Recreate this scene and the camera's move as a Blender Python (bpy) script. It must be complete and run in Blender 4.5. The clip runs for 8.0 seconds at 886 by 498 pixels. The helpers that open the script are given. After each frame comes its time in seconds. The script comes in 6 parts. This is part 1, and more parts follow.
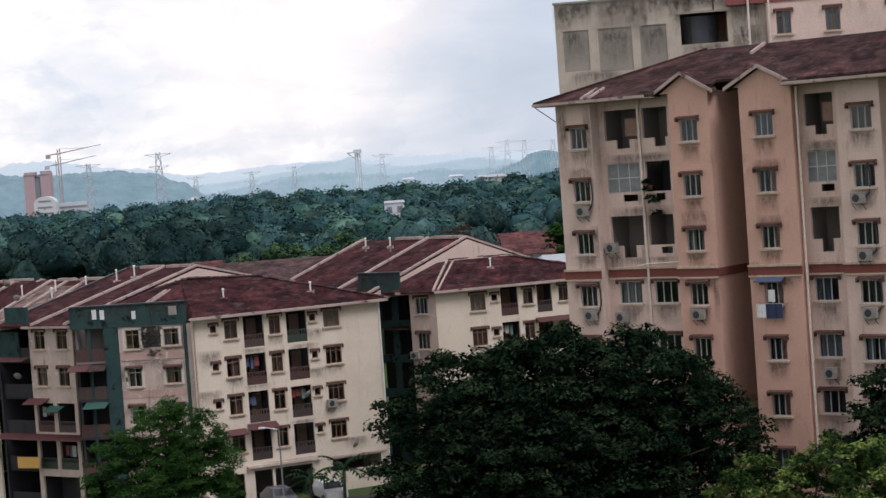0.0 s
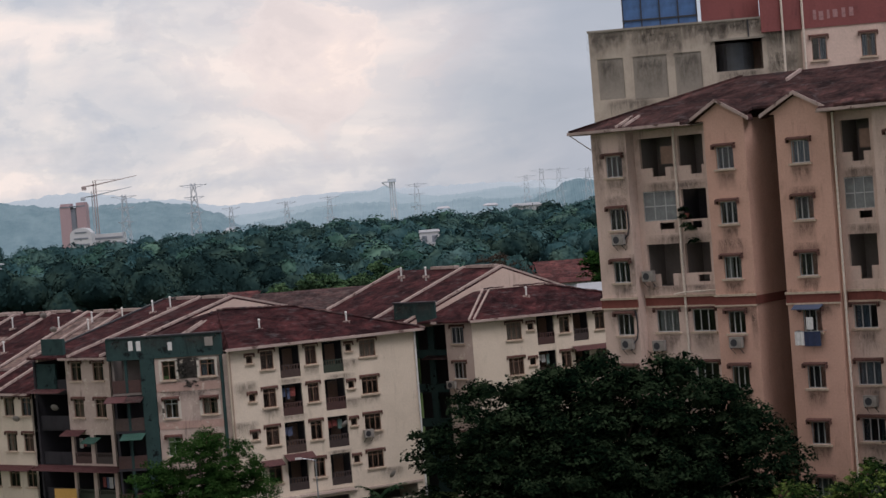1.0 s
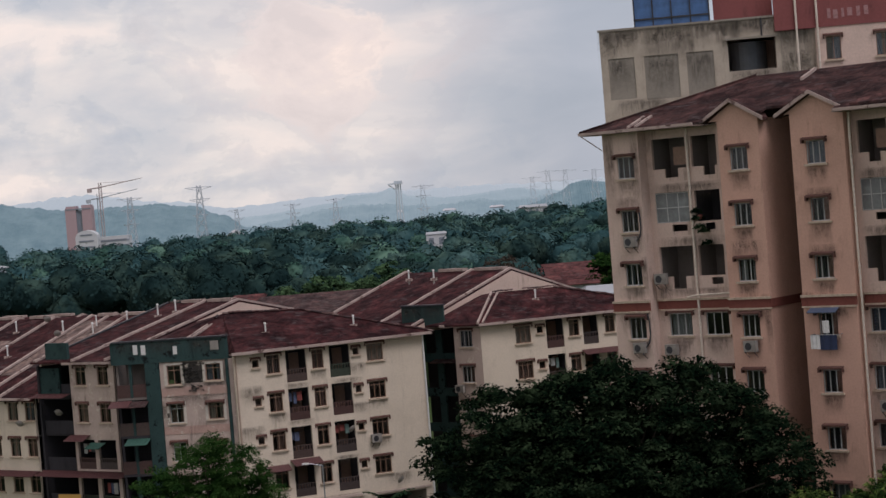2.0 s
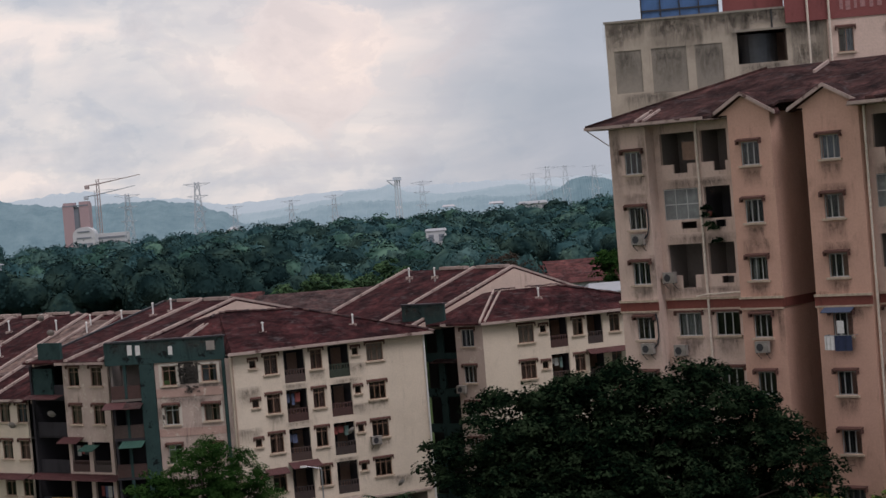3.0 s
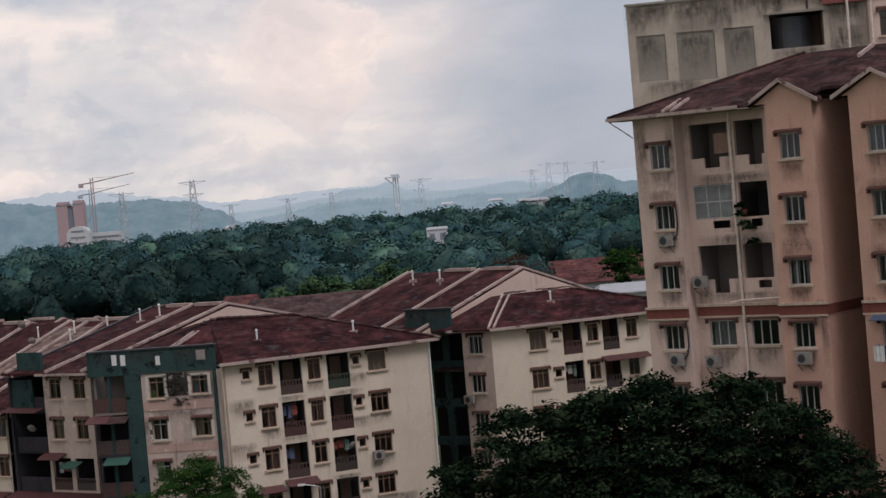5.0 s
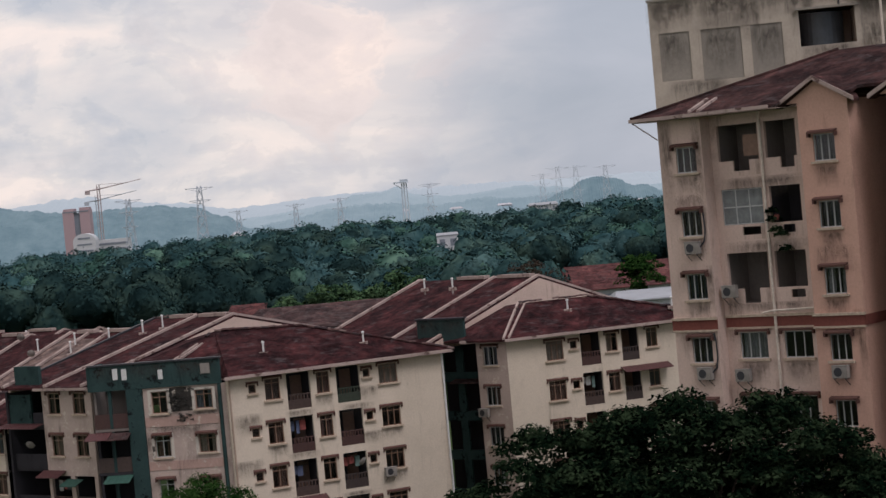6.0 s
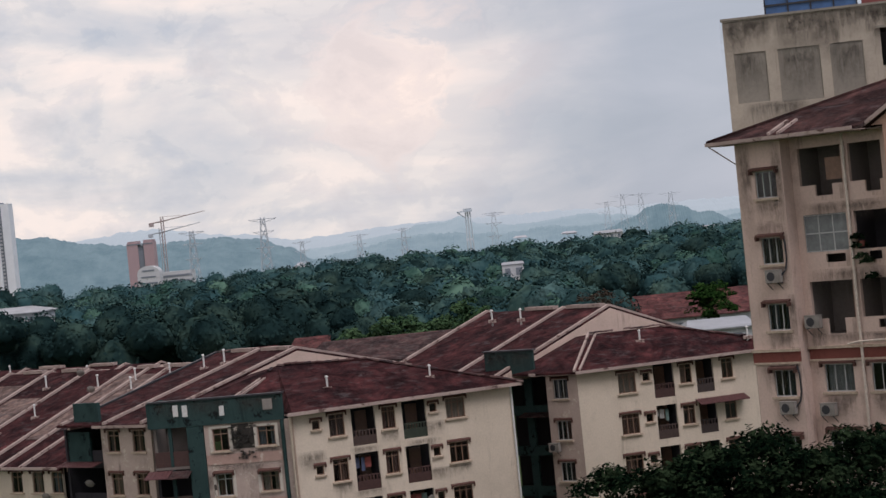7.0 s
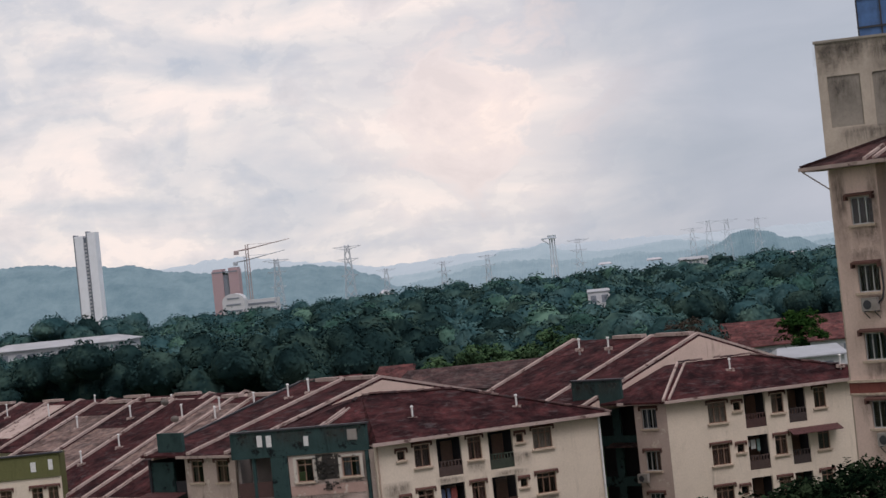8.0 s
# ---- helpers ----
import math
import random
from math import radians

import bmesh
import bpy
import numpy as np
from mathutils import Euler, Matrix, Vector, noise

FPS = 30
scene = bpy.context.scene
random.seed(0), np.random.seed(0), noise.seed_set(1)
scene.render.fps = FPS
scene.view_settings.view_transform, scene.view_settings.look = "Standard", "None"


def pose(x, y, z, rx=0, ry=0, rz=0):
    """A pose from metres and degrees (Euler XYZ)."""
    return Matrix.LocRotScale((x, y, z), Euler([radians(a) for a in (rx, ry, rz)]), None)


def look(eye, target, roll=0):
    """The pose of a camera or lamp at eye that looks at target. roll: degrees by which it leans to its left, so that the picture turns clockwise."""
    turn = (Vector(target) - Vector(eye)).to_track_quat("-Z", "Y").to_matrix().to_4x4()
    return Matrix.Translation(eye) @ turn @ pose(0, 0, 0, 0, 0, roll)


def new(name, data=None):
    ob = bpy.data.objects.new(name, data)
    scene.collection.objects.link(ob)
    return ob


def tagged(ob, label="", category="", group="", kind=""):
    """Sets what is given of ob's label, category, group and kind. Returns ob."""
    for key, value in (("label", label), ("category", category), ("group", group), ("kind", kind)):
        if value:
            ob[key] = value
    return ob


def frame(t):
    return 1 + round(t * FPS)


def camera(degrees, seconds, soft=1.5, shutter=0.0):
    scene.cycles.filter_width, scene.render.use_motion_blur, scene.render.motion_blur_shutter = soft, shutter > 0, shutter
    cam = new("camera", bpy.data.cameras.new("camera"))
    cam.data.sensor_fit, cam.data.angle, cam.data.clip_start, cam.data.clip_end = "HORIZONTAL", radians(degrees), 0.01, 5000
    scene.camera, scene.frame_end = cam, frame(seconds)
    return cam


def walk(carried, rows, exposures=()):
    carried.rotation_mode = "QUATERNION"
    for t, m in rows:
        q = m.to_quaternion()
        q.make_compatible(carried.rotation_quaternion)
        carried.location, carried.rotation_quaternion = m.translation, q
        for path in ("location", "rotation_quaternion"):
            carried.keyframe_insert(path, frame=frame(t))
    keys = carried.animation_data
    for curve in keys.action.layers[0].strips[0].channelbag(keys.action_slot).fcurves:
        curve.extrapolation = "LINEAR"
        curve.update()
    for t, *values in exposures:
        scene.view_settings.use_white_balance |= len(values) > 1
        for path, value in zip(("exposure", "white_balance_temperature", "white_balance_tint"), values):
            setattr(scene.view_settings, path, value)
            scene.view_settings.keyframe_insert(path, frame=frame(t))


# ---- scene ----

# ------------------------------------------------------------------ camera
cam = camera(25.0, 8.0)
# seconds, x, y, height above the eye's level, yaw, pitch, roll
EYE = 24.0
ROWS = [
    (0.0, 0.77, -7.73, -0.12, -1.055, -2.482, -4.111),
    (0.5, 0.75, -7.92, -0.10, -0.439, -1.891, -4.336),
    (1.0, 0.72, -7.50, -0.09, -0.120, -1.584, -4.507),
    (1.5, 0.65, -6.65, -0.09, 0.045, -1.513, -4.578),
    (3.0, 0.36, -2.45, -0.06, 0.012, -1.626, -4.645),
    (3.5, 0.34, -0.00, -0.05, 0.090, -1.736, -4.731),
    (4.0, 0.11, 1.67, -0.02, 0.032, -1.695, -4.753),
    (4.5, -0.07, 4.13, -0.01, -0.020, -1.716, -4.824),
    (6.0, -0.51, 12.00, 0.08, 0.171, -1.557, -5.187),
    (6.5, -0.65, 13.93, 0.13, 0.827, -1.081, -5.573),
    (7.0, -0.77, 15.70, 0.09, 1.909, -0.551, -5.739),
    (7.5, -0.93, 17.22, 0.07, 3.260, 0.047, -5.602),
    (8.0, -0.97, 17.34, 0.16, 4.221, 0.459, -5.931),
]
EXPOSURES = [(0.0, 0.52, 6280, 12), (0.5, 0.19, 6420, 14), (1.0, 0.05, 6500, 14), (1.5, 0.0, 6500, 14), (4.5, 0.0, 6500, 14), (8.0, 0.1, 6500, 14)]
walk(cam, [(t, pose(x, y, EYE + z, 90 + pitch, 0, yaw) @ pose(0, 0, 0, 0, 0, roll)) for t, x, y, z, yaw, pitch, roll in ROWS], EXPOSURES)

# ------------------------------------------------------------------ world and sun
SUN_EL, SUN_AZ = 56.0, 140.0          # behind the camera, to its right, veiled by cloud


def link(nt, a, b):
    nt.links.new(a, b)


def node(nt, kind, **kw):
    n = nt.nodes.new(kind)
    for k, v in kw.items():
        n.inputs[k].default_value = v
    return n


def ramp(nt, stops):
    r = nt.nodes.new("ShaderNodeValToRGB")
    el = r.color_ramp.elements
    while len(el) < len(stops):
        el.new(0.5)
    for e, (p, c) in zip(el, stops):
        e.position = p
        e.color = (*c, 1) if len(c) == 3 else c
    return r


def mixrgb(nt, fac, a, b, blend="MIX"):
    m = nt.nodes.new("ShaderNodeMix")
    m.data_type = "RGBA"
    m.blend_type = blend
    for sock, val in ((m.inputs[0], fac), (m.inputs[6], a), (m.inputs[7], b)):
        if isinstance(val, (int, float)):
            sock.default_value = val
        elif isinstance(val, tuple):
            sock.default_value = (*val, 1)
        else:
            nt.links.new(val, sock)
    return m.outputs[2]


def maths(nt, op, a, b=0.5, clamp=False):
    m = nt.nodes.new("ShaderNodeMath")
    m.operation = op
    m.use_clamp = clamp
    for sock, val in ((m.inputs[0], a), (m.inputs[1], b)):
        if isinstance(val, (int, float)):
            sock.default_value = val
        else:
            nt.links.new(val, sock)
    return m.outputs[0]


def make_world():
    w = bpy.data.worlds.new("overcast_sky")
    scene.world = w
    w.use_nodes = True
    nt = w.node_tree
    nt.nodes.clear()
    out = nt.nodes.new("ShaderNodeOutputWorld")
    bg = nt.nodes.new("ShaderNodeBackground")
    sky = nt.nodes.new("ShaderNodeTexSky")
    sky.sky_type = "NISHITA"
    sky.sun_disc = False
    sky.sun_elevation, sky.sun_rotation = radians(SUN_EL), radians(SUN_AZ)
    co = nt.nodes.new("ShaderNodeTexCoord")
    mp = nt.nodes.new("ShaderNodeMapping")
    mp.inputs["Scale"].default_value = (8.0, 8.0, 26.0)
    mp.inputs["Location"].default_value = (0.35, 0.0, 0.9)
    link(nt, co.outputs["Generated"], mp.inputs["Vector"])
    big = node(nt, "ShaderNodeTexNoise", Scale=1.0, Detail=7.0, Roughness=0.52, Distortion=0.35)
    link(nt, mp.outputs[0], big.inputs["Vector"])
    sep = nt.nodes.new("ShaderNodeSeparateXYZ")
    link(nt, co.outputs["Generated"], sep.inputs[0])
    # bank of rain cloud to the right, lighter cumulus ahead
    side = ramp(nt, [(0.47, (0, 0, 0)), (0.57, (1, 1, 1))])
    link(nt, maths(nt, "ADD", maths(nt, "MULTIPLY", sep.outputs[0], 1.0), 0.5), side.inputs[0])
    cloud = ramp(nt, [(0.34, (0.50, 0.53, 0.575)), (0.45, (0.585, 0.59, 0.61)), (0.52, (0.665, 0.65, 0.645)), (0.62, (0.79, 0.725, 0.69))])
    link(nt, big.outputs[0], cloud.inputs[0])
    rain = ramp(nt, [(0.35, (0.37, 0.41, 0.47)), (0.70, (0.45, 0.48, 0.54))])
    link(nt, big.outputs[0], rain.inputs[0])
    bright = nt.nodes.new("ShaderNodeVectorMath")
    bright.operation = "DISTANCE"
    sq = nt.nodes.new("ShaderNodeMapping")
    sq.inputs["Scale"].default_value = (1.0, 1.0, 1.5)
    link(nt, co.outputs["Generated"], sq.inputs["Vector"])
    link(nt, sq.outputs[0], bright.inputs[0])
    bright.inputs[1].default_value = (-0.047, 0.9965, 1.5 * 0.076)
    puff = node(nt, "ShaderNodeTexNoise", Scale=24.0, Detail=10.0, Roughness=0.6, Distortion=0.3)
    link(nt, sq.outputs[0], puff.inputs["Vector"])
    near = maths(nt, "ADD", bright.outputs["Value"], maths(nt, "MULTIPLY", maths(nt, "SUBTRACT", puff.outputs[0], 0.5), 0.24))
    glow = ramp(nt, [(0.0, (1, 1, 1)), (0.035, (0.8, 0.8, 0.8)), (0.055, (0.25, 0.25, 0.25)), (0.10, (0, 0, 0))])
    link(nt, near, glow.inputs[0])
    fluff = ramp(nt, [(0.34, (0.83, 0.86, 0.90)), (0.46, (0.95, 0.96, 0.98)), (0.505, (1.0, 0.995, 0.99)), (0.53, (1.07, 1.05, 1.03)), (0.66, (1.14, 1.09, 1.05))])
    link(nt, puff.outputs[0], fluff.inputs[0])
    soft = mixrgb(nt, 1.0, cloud.outputs[0], fluff.outputs[0], "MULTIPLY")
    lit = mixrgb(nt, glow.outputs[0], soft, mixrgb(nt, 1.0, (0.86, 0.74, 0.68), fluff.outputs[0], "MULTIPLY"))
    col = mixrgb(nt, side.outputs[0], lit, rain.outputs[0])
    tot = mixrgb(nt, 0.006, col, sky.outputs[0], "ADD")
    link(nt, tot, bg.inputs[0])
    bg.inputs[1].default_value = 1.0
    link(nt, bg.outputs[0], out.inputs[0])


make_world()
sun_data = bpy.data.lights.new("sun", "SUN")
sun_data.energy, sun_data.angle, sun_data.color = 1.75, radians(30), (1.0, 0.955, 0.985)
sun = new("sun", sun_data)
a, e = radians(SUN_AZ), radians(SUN_EL)
sun.matrix_basis = look((0, 0, 80), (-math.sin(a) * math.cos(e) * 10, -math.cos(a) * math.cos(e) * 10, 80 - math.sin(e) * 10))


# ------------------------------------------------------------------ materials
def material(name):
    m = bpy.data.materials.new(name)
    m.use_nodes = True
    nt = m.node_tree
    bsdf = nt.nodes["Principled BSDF"]
    return m, nt, bsdf


def weathered(name, base, dark, rough=0.9, stain=0.5, grain=9.0, streak=0.5, tint=None, bump=0.25, peel=None):
    """Paint or render with broad blotches, rain streaks and fine grain."""
    m, nt, bsdf = material(name)
    co = nt.nodes.new("ShaderNodeTexCoord")
    blot = node(nt, "ShaderNodeTexNoise", Scale=0.45, Detail=6.0, Roughness=0.65)
    fine = node(nt, "ShaderNodeTexNoise", Scale=grain, Detail=5.0, Roughness=0.7)
    for n in (blot, fine):
        link(nt, co.outputs["Object"], n.inputs["Vector"])
    mp = nt.nodes.new("ShaderNodeMapping")
    mp.inputs["Scale"].default_value = (1.25, 1.25, 0.16)
    link(nt, co.outputs["Object"], mp.inputs["Vector"])
    run = node(nt, "ShaderNodeTexNoise", Scale=1.0, Detail=7.0, Roughness=0.72, Distortion=0.9)
    link(nt, mp.outputs[0], run.inputs["Vector"])
    r1 = ramp(nt, [(0.45, (0, 0, 0)), (0.72, (1, 1, 1))])
    link(nt, blot.outputs[0], r1.inputs[0])
    r2 = ramp(nt, [(0.52, (0, 0, 0)), (0.75, (1, 1, 1))])
    link(nt, run.outputs[0], r2.inputs[0])
    c = mixrgb(nt, maths(nt, "MULTIPLY", r1.outputs[0], stain), base, tint or tuple(0.6 * b + 0.4 * d for b, d in zip(base, dark)))
    patch = node(nt, "ShaderNodeTexNoise", Scale=0.8, Detail=4.0, Roughness=0.6)
    link(nt, co.outputs["Object"], patch.inputs["Vector"])
    r4 = ramp(nt, [(0.42, (0, 0, 0)), (0.62, (1, 1, 1))])
    link(nt, patch.outputs[0], r4.inputs[0])
    c = mixrgb(nt, maths(nt, "MULTIPLY", maths(nt, "MULTIPLY", r2.outputs[0], r4.outputs[0]), min(1.0, streak * 1.9)), c, dark)
    if peel:
        pn = node(nt, "ShaderNodeTexNoise", Scale=1.3, Detail=8.0, Roughness=0.75)
        link(nt, co.outputs["Object"], pn.inputs["Vector"])
        r3 = ramp(nt, [(0.57, (0, 0, 0)), (0.60, (1, 1, 1))])
        link(nt, pn.outputs[0], r3.inputs[0])
        c = mixrgb(nt, r3.outputs[0], c, peel)
    f = ramp(nt, [(0.3, (0.88, 0.88, 0.88)), (0.7, (1.06, 1.06, 1.06))])
    link(nt, fine.outputs[0], f.inputs[0])
    c = mixrgb(nt, 1.0, c, f.outputs[0], "MULTIPLY")
    link(nt, c, bsdf.inputs["Base Color"])
    bsdf.inputs["Roughness"].default_value = rough
    bsdf.inputs["Specular IOR Level"].default_value = 0.06
    b = node(nt, "ShaderNodeBump", Strength=bump, Distance=0.02)
    link(nt, fine.outputs[0], b.inputs["Height"])
    link(nt, b.outputs[0], bsdf.inputs["Normal"])
    return m


def tiled_roof(name, base, dark, moss):
    m, nt, bsdf = material(name)
    co = nt.nodes.new("ShaderNodeTexCoord")
    blot = node(nt, "ShaderNodeTexNoise", Scale=0.5, Detail=9.0, Roughness=0.74)
    fine = node(nt, "ShaderNodeTexNoise", Scale=2.6, Detail=8.0, Roughness=0.8)
    for n in (blot, fine):
        link(nt, co.outputs["Object"], n.inputs["Vector"])
    wav = node(nt, "ShaderNodeTexWave", Scale=1.45, Distortion=0.6, Detail=1.0)
    wav.bands_direction = "Z"
    wav.inputs["Detail Scale"].default_value = 2.0
    link(nt, co.outputs["Object"], wav.inputs["Vector"])
    r1 = ramp(nt, [(0.32, tuple(1.9 * q for q in base)), (0.44, base), (0.54, tuple(0.5 * (p + q) for p, q in zip(base, dark))), (0.64, dark)])
    link(nt, blot.outputs[0], r1.inputs[0])
    r2 = ramp(nt, [(0.48, (0, 0, 0)), (0.64, (1, 1, 1))])
    link(nt, fine.outputs[0], r2.inputs[0])
    c = mixrgb(nt, maths(nt, "MULTIPLY", r2.outputs[0], 0.75), r1.outputs[0], moss)
    r3 = ramp(nt, [(0.1, (0.72, 0.72, 0.72)), (0.5, (1.05, 1.05, 1.05))])
    link(nt, wav.outputs[1], r3.inputs[0])
    c = mixrgb(nt, 0.12, c, r3.outputs[0], "MULTIPLY")
    worn = node(nt, "ShaderNodeTexNoise", Scale=0.9, Detail=6.0, Roughness=0.65, Distortion=0.8)
    link(nt, co.outputs["Object"], worn.inputs["Vector"])
    r4 = ramp(nt, [(0.40, (0.45, 0.45, 0.47)), (0.50, (0.95, 0.95, 0.95)), (0.62, (1.5, 1.45, 1.4))])
    link(nt, worn.outputs[0], r4.inputs[0])
    c = mixrgb(nt, 0.8, c, r4.outputs[0], "MULTIPLY")
    mp = nt.nodes.new("ShaderNodeMapping")
    mp.inputs["Scale"].default_value = (0.8, 0.8, 4.5)
    link(nt, co.outputs["Object"], mp.inputs["Vector"])
    course = node(nt, "ShaderNodeTexNoise", Scale=1.0, Detail=8.0, Roughness=0.74, Distortion=0.6)
    link(nt, mp.outputs[0], course.inputs["Vector"])
    r5 = ramp(nt, [(0.55, (0, 0, 0)), (0.66, (1, 1, 1))])
    link(nt, course.outputs[0], r5.inputs[0])
    c = mixrgb(nt, maths(nt, "MULTIPLY", r5.outputs[0], 0.6), c, tuple(0.5 * q + 0.075 for q in base))
    r6 = ramp(nt, [(0.34, (1, 1, 1)), (0.42, (0, 0, 0))])
    link(nt, course.outputs[0], r6.inputs[0])
    c = mixrgb(nt, maths(nt, "MULTIPLY", r6.outputs[0], 0.75), c, tuple(0.5 * q for q in dark))
    link(nt, c, bsdf.inputs["Base Color"])
    bsdf.inputs["Roughness"].default_value = 0.95
    bsdf.inputs["Specular IOR Level"].default_value = 0.05
    b = node(nt, "ShaderNodeBump", Strength=0.7, Distance=0.12)
    link(nt, fine.outputs[0], b.inputs["Height"])
    link(nt, b.outputs[0], bsdf.inputs["Normal"])
    return m


def foliage(name, dark, mid, light, scale=0.35, leafy=0.22):
    m, nt, bsdf = material(name)
    co = nt.nodes.new("ShaderNodeTexCoord")
    geo = nt.nodes.new("ShaderNodeNewGeometry")
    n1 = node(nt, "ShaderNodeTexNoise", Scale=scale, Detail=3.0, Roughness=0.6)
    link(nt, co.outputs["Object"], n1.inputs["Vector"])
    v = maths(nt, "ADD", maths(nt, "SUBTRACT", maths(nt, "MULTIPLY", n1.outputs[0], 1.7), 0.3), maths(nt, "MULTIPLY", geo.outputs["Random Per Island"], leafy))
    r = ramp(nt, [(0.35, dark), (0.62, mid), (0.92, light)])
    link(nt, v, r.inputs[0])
    link(nt, r.outputs[0], bsdf.inputs["Base Color"])
    bsdf.inputs["Roughness"].default_value = 0.8
    bsdf.inputs["Specular IOR Level"].default_value = 0.0
    return m


def plain(name, col, rough=0.6, metal=0.0, var=0.15, scale=6.0):
    m, nt, bsdf = material(name)
    co = nt.nodes.new("ShaderNodeTexCoord")
    n = node(nt, "ShaderNodeTexNoise", Scale=scale, Detail=5.0, Roughness=0.65)
    link(nt, co.outputs["Object"], n.inputs["Vector"])
    r = ramp(nt, [(0.3, tuple(c * (1 - var) for c in col)), (0.7, tuple(min(1, c * (1 + var)) for c in col))])
    link(nt, n.outputs[0], r.inputs[0])
    link(nt, r.outputs[0], bsdf.inputs["Base Color"])
    bsdf.inputs["Roughness"].default_value = rough
    bsdf.inputs["Metallic"].default_value = metal
    return m


def varied(name, cols, rough=0.8):
    """Cloth and sheet goods whose colour differs from piece to piece."""
    m, nt, bsdf = material(name)
    oi = nt.nodes.new("ShaderNodeObjectInfo")
    r = ramp(nt, [(i / len(cols), c) for i, c in enumerate(cols)])
    r.color_ramp.interpolation = "CONSTANT"
    link(nt, oi.outputs["Random"], r.inputs[0])
    co = nt.nodes.new("ShaderNodeTexCoord")
    n = node(nt, "ShaderNodeTexNoise", Scale=5.0, Detail=4.0)
    link(nt, co.outputs["Object"], n.inputs["Vector"])
    f = ramp(nt, [(0.3, (0.75, 0.75, 0.75)), (0.7, (1.05, 1.05, 1.05))])
    link(nt, n.outputs[0], f.inputs[0])
    link(nt, mixrgb(nt, 1.0, r.outputs[0], f.outputs[0], "MULTIPLY"), bsdf.inputs["Base Color"])
    bsdf.inputs["Roughness"].default_value = rough
    return m


def window_glass(name):
    m = bpy.data.materials.new(name)
    m.use_nodes = True
    nt = m.node_tree
    nt.nodes.clear()
    out = nt.nodes.new("ShaderNodeOutputMaterial")
    tr = nt.nodes.new("ShaderNodeBsdfTransparent")
    tr.inputs[0].default_value = (0.62, 0.66, 0.68, 1)
    gl = nt.nodes.new("ShaderNodeBsdfGlossy")
    gl.inputs["Roughness"].default_value = 0.08
    fr = nt.nodes.new("ShaderNodeLayerWeight")
    fac = maths(nt, "ADD", maths(nt, "MULTIPLY", maths(nt, "POWER", fr.outputs["Facing"], 4.0), 0.6), 0.05)
    mx = nt.nodes.new("ShaderNodeMixShader")
    link(nt, fac, mx.inputs[0])
    link(nt, tr.outputs[0], mx.inputs[1])
    link(nt, gl.outputs[0], mx.inputs[2])
    link(nt, mx.outputs[0], out.inputs[0])
    return m


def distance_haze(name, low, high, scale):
    """Far ridges: a plain glowing backdrop, miles of hazy moist air painted into its colour."""
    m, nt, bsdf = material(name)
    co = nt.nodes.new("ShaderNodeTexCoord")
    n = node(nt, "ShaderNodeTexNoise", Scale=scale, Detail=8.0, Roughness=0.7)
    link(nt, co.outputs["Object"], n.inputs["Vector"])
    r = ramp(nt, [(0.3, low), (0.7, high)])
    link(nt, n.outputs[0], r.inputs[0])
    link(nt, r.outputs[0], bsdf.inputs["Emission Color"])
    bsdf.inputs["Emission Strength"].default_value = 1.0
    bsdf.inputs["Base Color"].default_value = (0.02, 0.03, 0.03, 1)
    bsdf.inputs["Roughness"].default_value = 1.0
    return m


M_CREAM = weathered("cream_wall_paint", (0.625, 0.532, 0.43), (0.19, 0.155, 0.115), stain=0.45, streak=0.36)
M_PINK = weathered("pinkish_wall_paint", (0.47, 0.37, 0.32), (0.10, 0.08, 0.07), stain=0.6, streak=0.55, peel=(0.56, 0.48, 0.40))
M_TEAL = weathered("teal_wall_paint", (0.034, 0.062, 0.060), (0.006, 0.009, 0.009), stain=0.7, streak=0.9, peel=(0.010, 0.013, 0.014))
M_OLIVE = weathered("olive_wall_paint", (0.125, 0.125, 0.055), (0.07, 0.07, 0.03), stain=0.5, streak=0.5)
M_BUFF = weathered("buff_wall_paint", (0.60, 0.455, 0.385), (0.16, 0.12, 0.10), stain=0.5, streak=0.45)
M_ORANGE = weathered("orange_wall_paint", (0.55, 0.338, 0.262), (0.17, 0.105, 0.08), stain=0.4, streak=0.4)
M_BAND = weathered("red_band_paint", (0.19, 0.068, 0.055), (0.06, 0.03, 0.028), stain=0.4, streak=0.5)
M_REDWALL = weathered("faded_red_wall_paint", (0.23, 0.082, 0.078), (0.10, 0.045, 0.045), stain=0.5, streak=0.5)
M_CONC = weathered("weathered_concrete", (0.43, 0.37, 0.30), (0.07, 0.058, 0.048), stain=0.8, streak=0.9, bump=0.5)
M_CONC_DARK = weathered("stained_concrete_panel", (0.275, 0.245, 0.205), (0.08, 0.07, 0.06), stain=0.6, streak=0.55, bump=0.5)
M_SOOT = weathered("rain_stained_render", (0.41, 0.31, 0.245), (0.15, 0.115, 0.09), stain=0.7, streak=0.8)
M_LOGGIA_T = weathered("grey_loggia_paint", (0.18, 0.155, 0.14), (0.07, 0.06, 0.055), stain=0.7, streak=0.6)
# Loggia, stair and room linings: indoor shade is put into these dark colours.
M_LOGGIA = weathered("shade_dark_loggia_paint", (0.044, 0.041, 0.046), (0.022, 0.021, 0.023))
M_INNER = weathered("shade_dark_inner_paint", (0.14, 0.125, 0.122), (0.045, 0.042, 0.042))
M_TILE = tiled_roof("red_roof_tiles", (0.054, 0.0185, 0.0192), (0.014, 0.0072, 0.0085), (0.040, 0.024, 0.025))
M_TILE_B = tiled_roof("brown_roof_tiles", (0.062, 0.031, 0.029), (0.021, 0.013, 0.013), (0.036, 0.026, 0.026))
